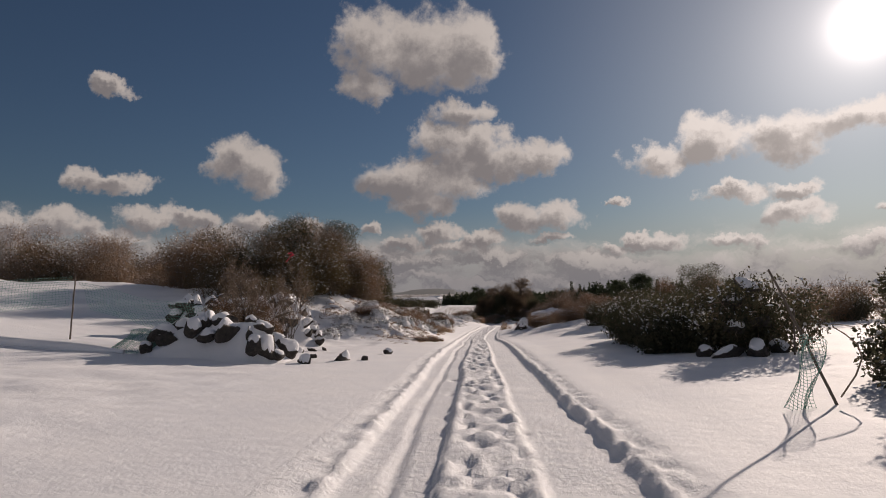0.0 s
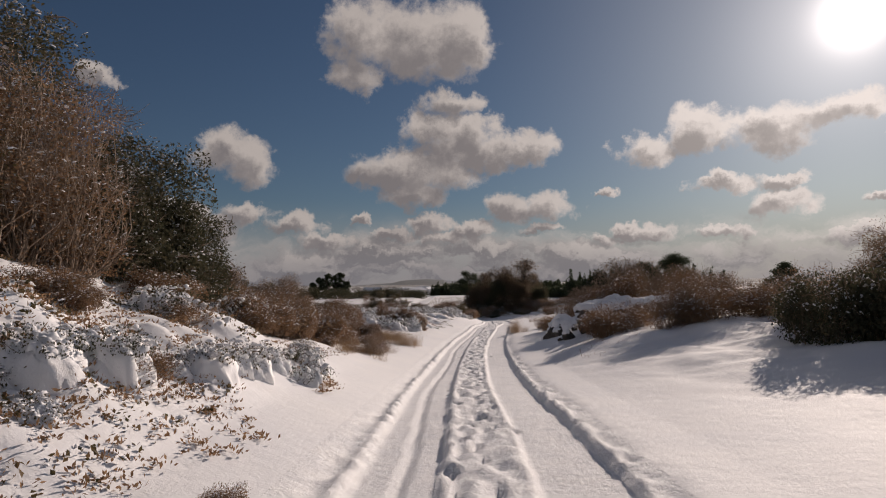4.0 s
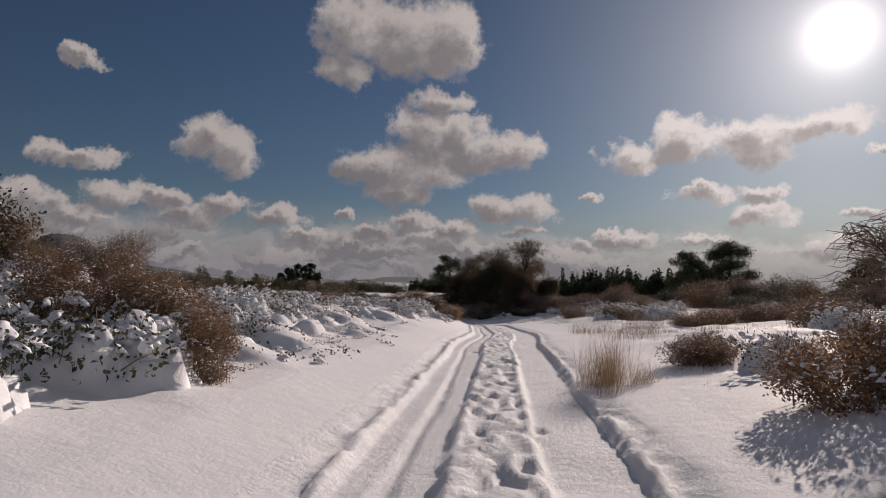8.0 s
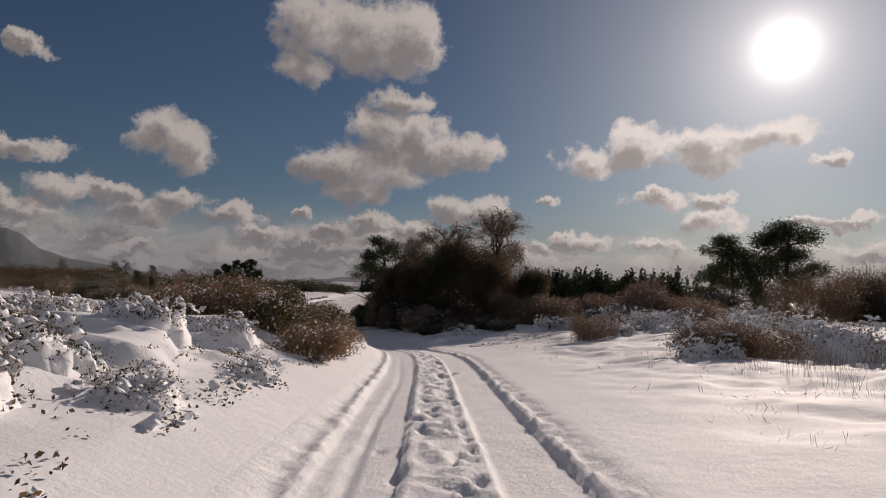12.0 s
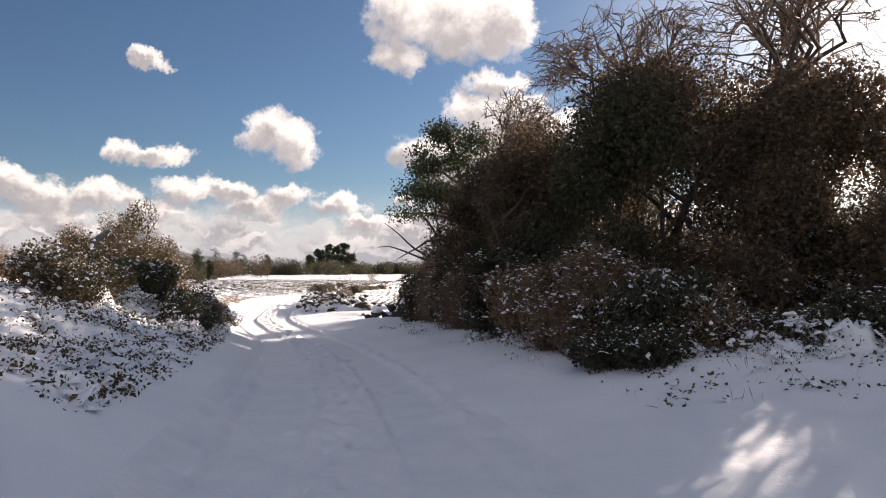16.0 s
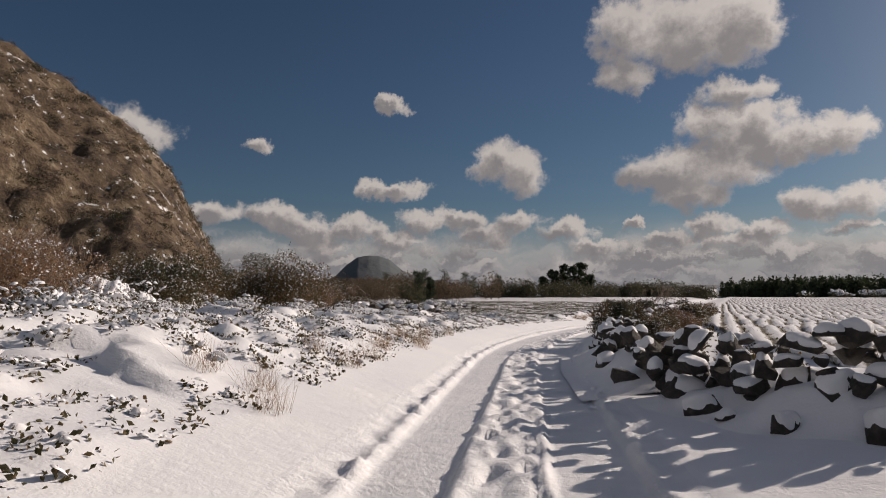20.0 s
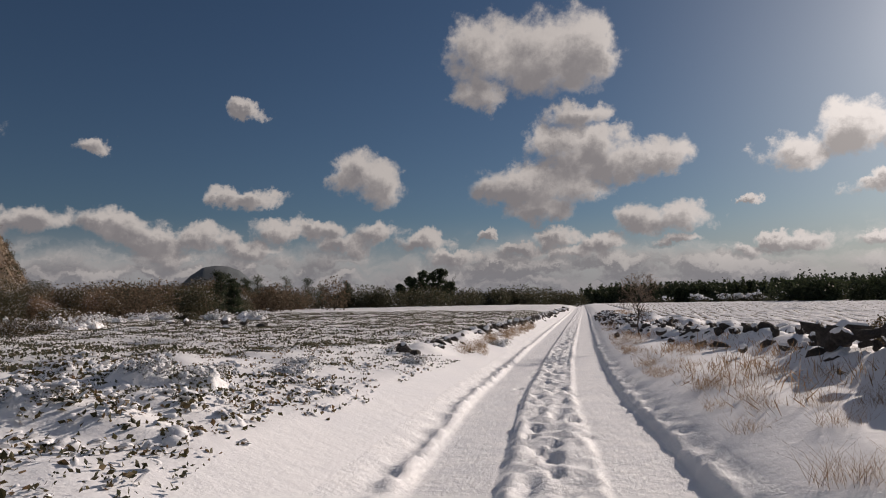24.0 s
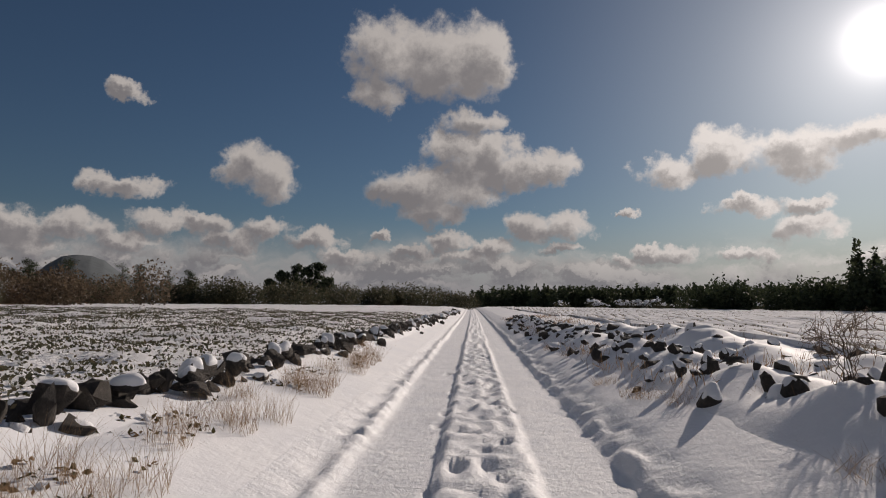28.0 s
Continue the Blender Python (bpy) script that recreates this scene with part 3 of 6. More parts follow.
def dome_mesh(name, seed, flat=0.5):
    """A lumpy hump of snow, open below."""
    n, m = 44, 17
    a, r = np.meshgrid(np.arange(n) * 2 * np.pi / n, np.linspace(0.02, 1, m), indexing="ij")
    x, y = r * np.cos(a), r * np.sin(a)
    lum = fbm(x * 4.6 + seed * 5, y * 4.6, seed, 4, 0.7)
    k = 0.6 + 0.45 * lum
    z = flat * np.sqrt(np.maximum(1 - r ** 2, 0)) * (0.15 + 1.5 * lum) - 0.06 - 0.5 * r ** 6
    v = np.stack([x * k, y * k, z], -1).reshape(-1, 3)
    i = np.arange(n)[:, None] * m + np.arange(m - 1)[None]
    j = ((np.arange(n) + 1) % n)[:, None] * m + np.arange(m - 1)[None]
    f = np.stack([i, i + 1, j + 1, j], -1).reshape(-1, 4)
    return mesh_from(name, v, f, SNOW, True)


def add_part(name, me, parent, label=""):
    ob = new(name, me)
    ob.parent = parent
    if label:
        tagged(ob, label)
    if name in ("snow", "branchwork", "foliage", "crown"):
        tagged(ob, kind="stuff")
    return ob


def make_shrub(kind, seed, big=0, tall=False):
    """One shrub about 1 m in radius, standing at the origin: a list of parts. Big ones have finer leaves for their size."""
    f, n = ((1.0, 1.0), (0.62, 1.35), (0.42, 2.2))[big]
    up = 2.1 if tall else 1.0
    n *= 1.3 if tall else 1.0
    if kind == "evergreen":
        lb = shrub_lobes(seed, 9, tall=up)
        return [("foliage", crown_mesh("foliage", lb, int(5600 * n), 0.072 * f, LEAF_DARK, seed)), ("snow", snow_bits("snow", lb, int(200 * n), 0.035 * f, seed, 0.3)),
                ("branchwork", tubes("branchwork", twig_lines(lb, 40, seed, 0.010), TWIG))]
    if kind == "olive":
        lb = shrub_lobes(seed, 10, 1.0, tall=up)
        return [("foliage", crown_mesh("foliage", lb, int(5200 * n), 0.066 * f, LEAF_OLIVE, seed, 1.7)), ("snow", snow_bits("snow", lb, int(420 * n), 0.03 * f, seed, 0.05)),
                ("branchwork", tubes("branchwork", twig_lines(lb, 60, seed, 0.010), TWIG))]
    if kind == "withered":
        lb = shrub_lobes(seed, 9, 0.95, 0.75, tall=up)
        return [("branchwork", tubes("branchwork", twig_lines(lb, int(420 * n), seed, 0.0065 * f ** 0.5), TWIG)), ("foliage", crown_mesh("foliage", lb, int(5200 * n), 0.052 * f, LEAF_BROWN, seed, 2.0, 0.3)),
                ("snow", snow_bits("snow", lb, int(380 * n), 0.026 * f, seed, 0.0))]
    lb = shrub_lobes(seed, 8, 0.55, 0.75)  # bramble, nearly buried
    return [("snow_mound", dome_mesh("snow_mound", seed, 0.42)), ("foliage", crown_mesh("foliage", lb, int(1000 * n), 0.05 * f, LEAF_OLIVE if seed % 2 else LEAF_DARK, seed, 1.6, 0.8)),
            ("snow", snow_bits("snow", lb, int(110 * n), 0.075 * f, seed, 0.1)), ("branchwork", tubes("branchwork", twig_lines(lb, 40, seed, 0.006), TWIG))]


SHRUB_LABEL = {"evergreen": "dark evergreen shrub dusted with snow on the bank", "olive": "olive-green leafy shrub with snow on its leaves",
               "withered": "brown withered shrub with bare twigs and some snow", "bramble": "low bramble clump half buried under snow"}
SHRUBS = {}


def on_ground(x, y, sink=0.06):
    return float(ground_z(np.array([x]), np.array([y]), False)[0]) - sink


def shrub(kind, x, y, r, h, turn=0.0, variant=0, group=""):
    """Stands a shrub of radius r and height h on the ground."""
    tall = kind != "bramble" and h / r > 1.6
    if kind == "bramble":
        h = min(h, 0.75 * r)
    full = 0.62 if kind == "bramble" else 2.3 if tall else 1.12
    m = Matrix.Translation((x, y, on_ground(x, y, 0.12 * r if kind == "bramble" else 0.06))) @ Euler((0, 0, turn)).to_matrix().to_4x4() @ Matrix.Diagonal((r, r, h / full, 1))
    key = (kind, variant % (2 if tall else 3), 2 if r > 1.7 else 1 if r > 1.05 else 0, tall)
    if key not in SHRUBS:
        SHRUBS[key] = make_shrub(kind, 11 * key[1] + {"evergreen": 1, "olive": 2, "withered": 3, "bramble": 4}[kind], key[2], tall)
    e = new({"evergreen": "evergreen_shrub", "olive": "leafy_shrub", "withered": "withered_shrub", "bramble": "bramble"}[kind])
    e.matrix_basis = m
    tagged(e, SHRUB_LABEL[kind], "shrub", group)
    for n, me in SHRUBS[key]:
        add_part(n, me, e)
    return e


def hedge(kinds, a, b, n, r, h, seed, wander=0.5, group=""):
    """n shrubs between two places, at chance sizes about r and h."""
    rng = random.Random(seed)
    for i in range(n):
        f = (i + 0.5 + rng.uniform(-0.3, 0.3)) / n
        k = rng.uniform(0.75, 1.25)
        shrub(rng.choice(kinds), a[0] + (b[0] - a[0]) * f + rng.gauss(0, wander), a[1] + (b[1] - a[1]) * f + rng.gauss(0, wander),
              r * k, h * k * rng.uniform(0.85, 1.15), rng.uniform(0, 6.28), rng.randrange(3), group)


# ---- dry grass ----
def grass_mesh(name, n, radius, height, seed, mat, lean=0.25):
    rng = np.random.RandomState(seed)
    a, d = rng.rand(n) * 6.28, radius * np.sqrt(rng.rand(n))
    p = np.stack([d * np.cos(a), d * np.sin(a), np.zeros(n)], -1)
    h = height * (0.45 + 0.65 * rng.rand(n))
    t = np.stack([rng.randn(n) * lean, rng.randn(n) * lean, np.ones(n)], -1) * h[:, None]
    b = rng.rand(n) * 6.28
    s = np.stack([np.cos(b), np.sin(b), 0 * b], -1) * 0.0032
    bend = np.stack([rng.randn(n), rng.randn(n), -0.3 * np.ones(n)], -1) * (h * 0.18)[:, None]
    q = np.stack([p - s, p + s, p + t * 0.55 + s * 0.7, p + t * 0.55 - s * 0.7, p + t + bend + s * 0.15, p + t + bend - s * 0.15], 1)
    f = np.stack([np.arange(n)[:, None] * 6 + np.array([0, 1, 2, 3]), np.arange(n)[:, None] * 6 + np.array([3, 2, 4, 5])], 1).reshape(-1, 4)
    return mesh_from(name, q.reshape(-1, 3), f, mat)


GRASS = [grass_mesh("blades", 110, 0.42, 0.75, s, STRAW, 0.42) for s in range(3)]
REEDS = [grass_mesh("stalks", 34, 0.42, 0.75, 5 + s, REED, 0.2) for s in range(3)]


def tuft(x, y, r, h, turn=0.0, variant=0, group="dry grass on the verge"):
    if group.startswith("reeds"):
        e = new("reed_tuft", REEDS[variant % 3])
        e.matrix_basis = Matrix.Translation((x, y, on_ground(x, y, 0.03))) @ Euler((0, 0, turn)).to_matrix().to_4x4() @ Matrix.Diagonal((r / 0.42, r / 0.42, h / 0.75, 1))
        return tagged(e, "sparse brown reeds standing out of the snow", "reeds", group)
    e = new("grass_tuft", GRASS[variant % 3])
    e.matrix_basis = Matrix.Translation((x, y, on_ground(x, y, 0.03))) @ Euler((0, 0, turn)).to_matrix().to_4x4() @ Matrix.Diagonal((r / 0.42, r / 0.42, h / 0.75, 1))
    return tagged(e, "tuft of dry straw-coloured grass standing out of the snow", "grass", group)


# ---- stones ----
def stone_meshes(seed):
    """An angular block of basalt, and the pad of snow that lies on it."""
    rng = random.Random(seed)
    bm = bmesh.new()
    sx, sy, sz = rng.uniform(0.85, 1.25), rng.uniform(0.7, 1.0), rng.uniform(0.55, 0.85)
    for i in range(15):
        v = Vector((rng.gauss(0, 1), rng.gauss(0, 1), rng.gauss(0, 1))).normalized() * rng.uniform(0.85, 1.1)
        bm.verts.new((v.x * sx, v.y * sy, v.z * sz))
    hull = bmesh.ops.convex_hull(bm, input=list(bm.verts))
    bmesh.ops.delete(bm, geom=[g for g in hull["geom_interior"] if isinstance(g, bmesh.types.BMVert)], context="VERTS")
    bmesh.ops.subdivide_edges(bm, edges=list(bm.edges), cuts=1, use_grid_fill=True)
    for v in bm.verts:
        v.co *= 1 + 0.16 * noise.noise(v.co * 2.2 + Vector((seed * 2.0, 0, 0)))
    body = bpy.data.meshes.new("stone")
    bm.to_mesh(body)
    body.materials.append(ROCK)
    # snow lies on the upper faces and runs down where it slipped
    cap = bm.copy()
    bmesh.ops.subdivide_edges(cap, edges=list(cap.edges), cuts=1, use_grid_fill=True)
    ox, oy, line = rng.uniform(-0.4, 0.4), rng.uniform(-0.4, 0.4), rng.uniform(-0.15, 0.3)
    for v in cap.verts:
        c = v.co.copy()
        k = noise.noise(c * 1.8 + Vector((0, seed * 3.1, 0))) * 0.55 + c.x * ox + c.y * oy
        up = max(0.0, min(1.0, (c.z / sz - line + k) / 0.3))
        up = up * up * (3 - 2 * up)
        v.co = c * (0.90 + 0.16 * up) + Vector((0, 0, 1)) * (up * (0.2 + 0.1 * k))
    for i in range(4):
        bmesh.ops.smooth_vert(cap, verts=list(cap.verts), factor=0.4, use_axis_x=True, use_axis_y=True, use_axis_z=True)
    for f in cap.faces:
        f.smooth = True
    top = bpy.data.meshes.new("snow_cap")
    cap.to_mesh(top)
    top.materials.append(SNOW)
    bm.free(), cap.free()
    return body, top


STONES = [stone_meshes(s) for s in range(12)]


def stone(parent, name, x, y, z, s, rng, capped=0.8, tall=1.0):
    i = rng.randrange(12)
    ob = new(name, STONES[i][0])
    tilt = Euler((rng.gauss(0, 0.2), rng.gauss(0, 0.2), rng.uniform(0, 6.28)))
    ob.matrix_basis = Matrix.Translation((x, y, z)) @ tilt.to_matrix().to_4x4() @ Matrix.Diagonal((s * rng.uniform(0.8, 1.3), s * rng.uniform(0.75, 1.1), s * tall * rng.uniform(0.7, 1.15), 1))
    if parent:
        ob.parent = parent
    if rng.random() < capped:
        c = new("snow_cap", STONES[i][1])
        c.parent = ob
    return ob


def drift_z(x, y, off, wide, high, seed):
    return high * np.exp(-(off / wide) ** 2) * (0.2 + 1.6 * fbm(x * 1.3, y * 1.3, seed, 3, 0.6))


def drift(parent, points, wide, high, seed):
    """A lumpy ridge of snow along a line."""
    pts = np.array(points, float)
    seg = np.hypot(*np.diff(pts, axis=0).T)
    acc = np.concatenate([[0], np.cumsum(seg)])
    s = np.arange(0, acc[-1], 0.14)
    cx, cy = np.interp(s, acc, pts[:, 0]), np.interp(s, acc, pts[:, 1])
    dx, dy = np.gradient(cx), np.gradient(cy)
    L = np.hypot(dx, dy)
    w = np.linspace(-2.1, 2.1, 31) * wide
    X = cx[:, None] - (dy / L)[:, None] * w
    Y = cy[:, None] + (dx / L)[:, None] * w
    W = np.broadcast_to(w, X.shape)
    fade = np.minimum(1, np.minimum(s, acc[-1] - s) / 1.0)[:, None]
    Z = ground_z(X, Y, False) + drift_z(X, Y, W, wide, high, seed) * fade - 0.05 * (np.abs(W) / (2.1 * wide)) ** 2 - 0.01
    n, m = X.shape
    i = np.arange(n * m).reshape(n, m)
    f = np.stack([i[:-1, :-1], i[:-1, 1:], i[1:, 1:], i[1:, :-1]], -1).reshape(-1, 4)
    add_part("snow_drift", mesh_from("snow_drift", np.stack([X, Y, Z], -1).reshape(-1, 3), f[:, ::-1], SNOW, True), parent)


def stone_wall(label, points, rows, size, seed, capped=0.8, step=1.0, thick=0.25, level=0.0, tall=1.0, wide=0.0, high=0.0, gaps=0.0):
    """A loose dry stone wall: an Empty that parents its stones and the snow drifted on them."""
    rng = random.Random(seed)
    e = new("dry_stone_wall")
    e.location = (0, 0, 0)
    tagged(e, label, "stone wall")
    if high:
        drift(e, points, wide, high, seed)
    for (ax, ay), (bx, by) in zip(points, points[1:]):
        L = math.hypot(bx - ax, by - ay)
        n = max(1, int(L / (size * 1.5 * step)))
        nx, ny = -(by - ay) / L, (bx - ax) / L
        for k in range(rows):
            for i in range(n):
                f = (i + 0.5 * (k % 2) + rng.uniform(-0.3, 0.3)) / n
                w = rng.gauss(0, thick * (1 - 0.3 * k))
                x, y = ax + (bx - ax) * f + nx * w, ay + (by - ay) * f + ny * w
                s = size * rng.uniform(0.5, 1.4) * (1 - 0.1 * k)
                if rng.random() < gaps or fbm(np.array([x * 0.5]), np.array([y * 0.5]), seed, 2)[0] < gaps * 0.75:
                    continue
                up = float(drift_z(np.array([x]), np.array([y]), np.array([w]), wide, high, seed)[0]) if high else 0.0
                stone(e, "stone", x, y, on_ground(x, y, 0) + level + max(s * 0.2, up * 0.65 - s * 0.1) + k * size * 0.85, s, rng, capped if k == rows - 1 else 0.85 * capped, tall)
    return e


# ---- trees ----
def pine(x, y, height, spread, seed, label, group="", bare=0.45, lean=0.0, leaf=0.0, full=1.0, needles=6000, taper=0.75):
    """A wind-shaped pine: trunk with limbs, and pads of needles on them."""
    rng = random.Random(seed)
    e = new("pine_tree")
    e.matrix_basis = Matrix.Translation((x, y, on_ground(x, y, 0.1)))
    tagged(e, label, "tree", group)
    lines = [(np.array([(lean * height * t * t + 0.12 * math.sin(5 * t + seed), 0.1 * math.cos(4 * t), height * 0.93 * t) for t in np.linspace(0, 1, 7)]), list(np.linspace(0.03 * height, 0.008 * height, 7)))]
    lobes = []
    n = 13
    for i in range(n):
        f = bare + (1 - bare) * (i + 0.5) / n
        a = i * 2.4 + rng.uniform(-0.4, 0.4)
        reach = spread * rng.uniform(0.55, 1.05) * (1.05 - taper * (f - bare) / (1 - bare)) + 0.15 * spread
        base = np.array((lean * height * f * f, 0, height * 0.93 * f))
        tip = base + np.array((math.cos(a) * reach, math.sin(a) * reach, rng.uniform(-0.02, 0.09) * height))
        mid = (base + tip) / 2 + np.array((0, 0, rng.uniform(-0.03, 0.03) * height))
        lines.append((np.array([base, mid, tip]), [0.010 * height, 0.007 * height, 0.003 * height]))
        for c in range(4):
            g = rng.uniform(0.45, 1.05)
            p = base + (tip - base) * g
            r = spread * rng.uniform(0.22, 0.38) * full
            lobes.append((p[0] + rng.gauss(0, 0.1) * spread, p[1] + rng.gauss(0, 0.1) * spread, p[2] + 0.02 * height, r, r, r * 0.72))
    lobes.append((lean * height, 0, height * 0.97, spread * 0.3, spread * 0.3, spread * 0.2))
    add_part("trunk", tubes("trunk", lines[:1], BARK, 7), e)
    for ln in lines[1:]:
        add_part("limb", tubes("limb", [ln], BARK, 4), e)
    add_part("crown", crown_mesh("crown", lobes, needles, leaf or 0.075 * height ** 0.5 + 0.05, PINE, seed, 2.2, 0.2), e)
    return e


def twig_crown(x, y, label, base_r, centre, radii, seed, mains=7, subs=6, twigs=8, fine=0.006, stem=None):
    """A leafless tree whose limbs, branches and twigs fan out into a rounded crown; centre and radii in metres over its foot."""
    rng = np.random.RandomState(seed)
    e = new("bare_tree")
    e.location = (x, y, on_ground(x, y, 0.1))
    tagged(e, label, "tree")
    c, R = np.array(centre, float), np.array(radii, float)

    def line(a, b, k, wob, r0, r1, arch=0.0):
        t = np.linspace(0, 1, k + 1)[:, None]
        w = rng.randn(k + 1, 3) * wob * np.linalg.norm(b - a)
        w[0] = 0
        p = a + (b - a) * t + w * np.sin(np.pi * np.minimum(t, 0.8)) + np.array([0, 0, 1.0]) * arch * np.sin(np.pi * t)
        return p, list(np.linspace(r0, r1, k + 1))

    def on(p, f):
        g = f * (len(p) - 1)
        i = min(int(g), len(p) - 2)
        return p[i] + (p[i + 1] - p[i]) * (g - i)

    fork = c - R * np.array([0, 0, 0.9]) if stem is None else np.array(stem, float)
    trunk = line(np.zeros(3), fork, 5, 0.04, base_r, base_r * 0.7)
    add_part("trunk", tubes("trunk", [trunk], BARK, 7), e)
    rest = []
    for i in range(mains):
        v = rng.randn(3)
        v[2] = abs(v[2]) * 0.7
        v /= np.linalg.norm(v)
        ln = line(fork, c + v * R * rng.uniform(0.45, 0.75), 6, 0.05, base_r * 0.4, base_r * 0.16, 0.05 * R[2])
        add_part("limb", tubes("limb", [ln], BARK, 5), e)
        for j in range(subs):
            q = v + rng.randn(3) * 0.55
            q /= np.linalg.norm(q)
            s2 = line(on(ln[0], rng.uniform(0.3, 1)), c + q * R * rng.uniform(0.75, 1.0), 5, 0.1, base_r * 0.17, fine * 1.2, 0.1 * R[2])
            rest.append(s2)
            for k in range(twigs):
                a = on(s2[0], rng.uniform(0.25, 1))
                b = a + (q * 0.35 + rng.randn(3) * 0.3) * R * 0.55
                o = (b - c) / R
                b = c + o * min(1.0, 1.04 / (np.linalg.norm(o) + 1e-6)) * R
                rest.append(line(a, b, 4, 0.13, fine, fine * 0.5, 0.07 * R[2]))
    add_part("branchwork", tubes("branchwork", rest, TWIG, 3), e)
    return e


def leafy_tree(x, y, height, r, seed, mat, label, leaves=27000, size=0.07, low=0.02):
    """A dense evergreen tree of uneven outline."""
    rng = np.random.RandomState(seed)
    e = new("evergreen_tree")
    e.matrix_basis = Matrix.Translation((x, y, on_ground(x, y, 0.1)))
    tagged(e, label, "tree")
    lobes = []
    for i in range(34):
        f = low + (1 - low) * rng.rand() ** 0.9
        a, d = rng.rand() * 6.28, r * (1.0 - 0.55 * f) * (0.35 + 0.65 * rng.rand())
        q = r * (0.28 + 0.2 * rng.rand())
        lobes.append((d * math.cos(a), d * math.sin(a), height * f * 0.88, q, q, q * 0.85))
    add_part("trunk", tubes("trunk", limb_lines(seed, height, 1, 0.6, 0.03 * height, 0.25, 0, 6), BARK, 5), e)
    add_part("crown", crown_mesh("crown", lobes, leaves, size, mat, seed, 1.5, 0.3), e)
    return e


# ---- hills and distance ----
def backdrop_hill(name, label, az, el, r0, r1, mat, eye=(-5.0, 115.0, -5.0), seed=0, rough=0.02, n=160, m=26, base=-12.0):
    """A hill standing round the lane: azimuths and the elevation of its skyline, between two distances."""
    A = np.radians(np.linspace(az[0], az[-1], n))
    E = np.radians(np.interp(np.degrees(A), az, el))
    R = np.linspace(0, 1, m)
    a, k = np.meshgrid(A, R, indexing="ij")
    r = r0 + (r1 - r0) * k
    top = np.tan(E)[:, None] * r1
    x, y = eye[0] + np.sin(a) * r, eye[1] + np.cos(a) * r
    w = sstep(0.0, 1.0, k) * 0.55 + 0.45 * k
    z = base + (eye[2] - base + top) * w
    span = (eye[2] - base + top)
    z = z + span * rough * 8 * (fbm(x * 0.02 + seed, y * 0.02, seed, 5, 0.6) - 0.5) * np.sin(np.pi * np.clip(k * 1.05, 0, 1)) + span * rough * 2.5 * (fbm(x * 0.09, y * 0.09, seed + 2, 3) - 0.5)
    i = np.arange((n - 1) * m).reshape(n - 1, m)[:, :-1]
    f = np.stack([i, i + m, i + m + 1, i + 1], -1).reshape(-1, 4)
    me = mesh_from(name, np.stack([x, y, z], -1).reshape(-1, 3), f, mat, True)
    ob = tagged(new(name, me), label, "hill", kind="structure")
    return np.stack([x, y, z], -1)


def hill_build(stops, scale, snow_amount):
    def build(N, b):
        c = obj_coord(N)
        f = N.noise(c, scale, 7, 0.68, 0.4)
        g = N.noise(c, scale * 6, 5, 0.7)
        mixv = N.math("ADD", N.math("MULTIPLY", f, 0.65), N.math("MULTIPLY", g, 0.35))
        col = N.ramp(mixv, stops)
        s = N.math("ADD", N.noise(c, scale * 3.1, 6, 0.7), N.math("MULTIPLY", N.noise(c, scale * 0.5, 3), 0.3))
        N.put(b.inputs["Base Color"], N.mix(N.smooth(s, 0.80 - snow_amount, 0.86 - snow_amount), col, (0.75, 0.76, 0.78)))
        bump(N, b, g, 0.9, 1.5)
    return build


BRUSH_HILL = material("brushy_hillside", hill_build([(0.38, (0.02, 0.014, 0.009)), (0.47, (0.07, 0.045, 0.026)), (0.56, (0.14, 0.1, 0.06)), (0.68, (0.27, 0.22, 0.155))], 0.06, 0.045), 0.95)
# aerial haze over the far hills is put into this blue-grey base colour
FAR_HILL = material("haze_tinted_hill", hill_build([(0.3, (0.06, 0.075, 0.085)), (0.7, (0.09, 0.105, 0.115))], 0.01, -1.0), 1.0)
FAR_LAND = material("snowy_farmland", hill_build([(0.35, (0.045, 0.045, 0.045)), (0.6, (0.13, 0.12, 0.11)), (0.8, (0.3, 0.28, 0.26))], 0.02, 0.12), 1.0)

crag = backdrop_hill("hillside", "steep brown hillside of brush and rock with patches of snow", (-130, -115, -95, -80, -70, -61, -56, -51, -48.2, -47, -45.6, -43.0), (2, 9, 17, 22, 21, 18.6, 16.2, 12.9, 9.6, 7.2, 4.6, -0.4), 260, 520, BRUSH_HILL, seed=1, rough=0.035, n=260, m=60)
backdrop_hill("far_dome_hill", "distant dome hill with blue-grey haze put into its colour", (-38, -35, -33.8, -32.8, -31.8, -30.8, -29.9, -28.6, -26.5, -22, -18), (0.6, 1.3, 2.5, 3.2, 3.4, 3.35, 3.0, 1.9, 1.2, 0.6, -0.3), 900, 1300, FAR_HILL, seed=3, rough=0.01)
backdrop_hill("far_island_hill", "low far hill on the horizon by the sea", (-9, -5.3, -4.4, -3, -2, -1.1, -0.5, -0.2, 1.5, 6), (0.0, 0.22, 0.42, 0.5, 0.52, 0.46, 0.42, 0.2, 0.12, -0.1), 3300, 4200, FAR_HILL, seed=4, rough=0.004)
backdrop_hill("far_land", "distant snowy farmland and hedges", (-70, -45, -30, -18, -10, 0, 12, 30, 60), (0.3, 0.35, 0.25, 0.1, 0.05, 0.02, 0.1, 0.2, 0.3), 700, 2600, FAR_LAND, seed=5, rough=0.004, base=-9.2)



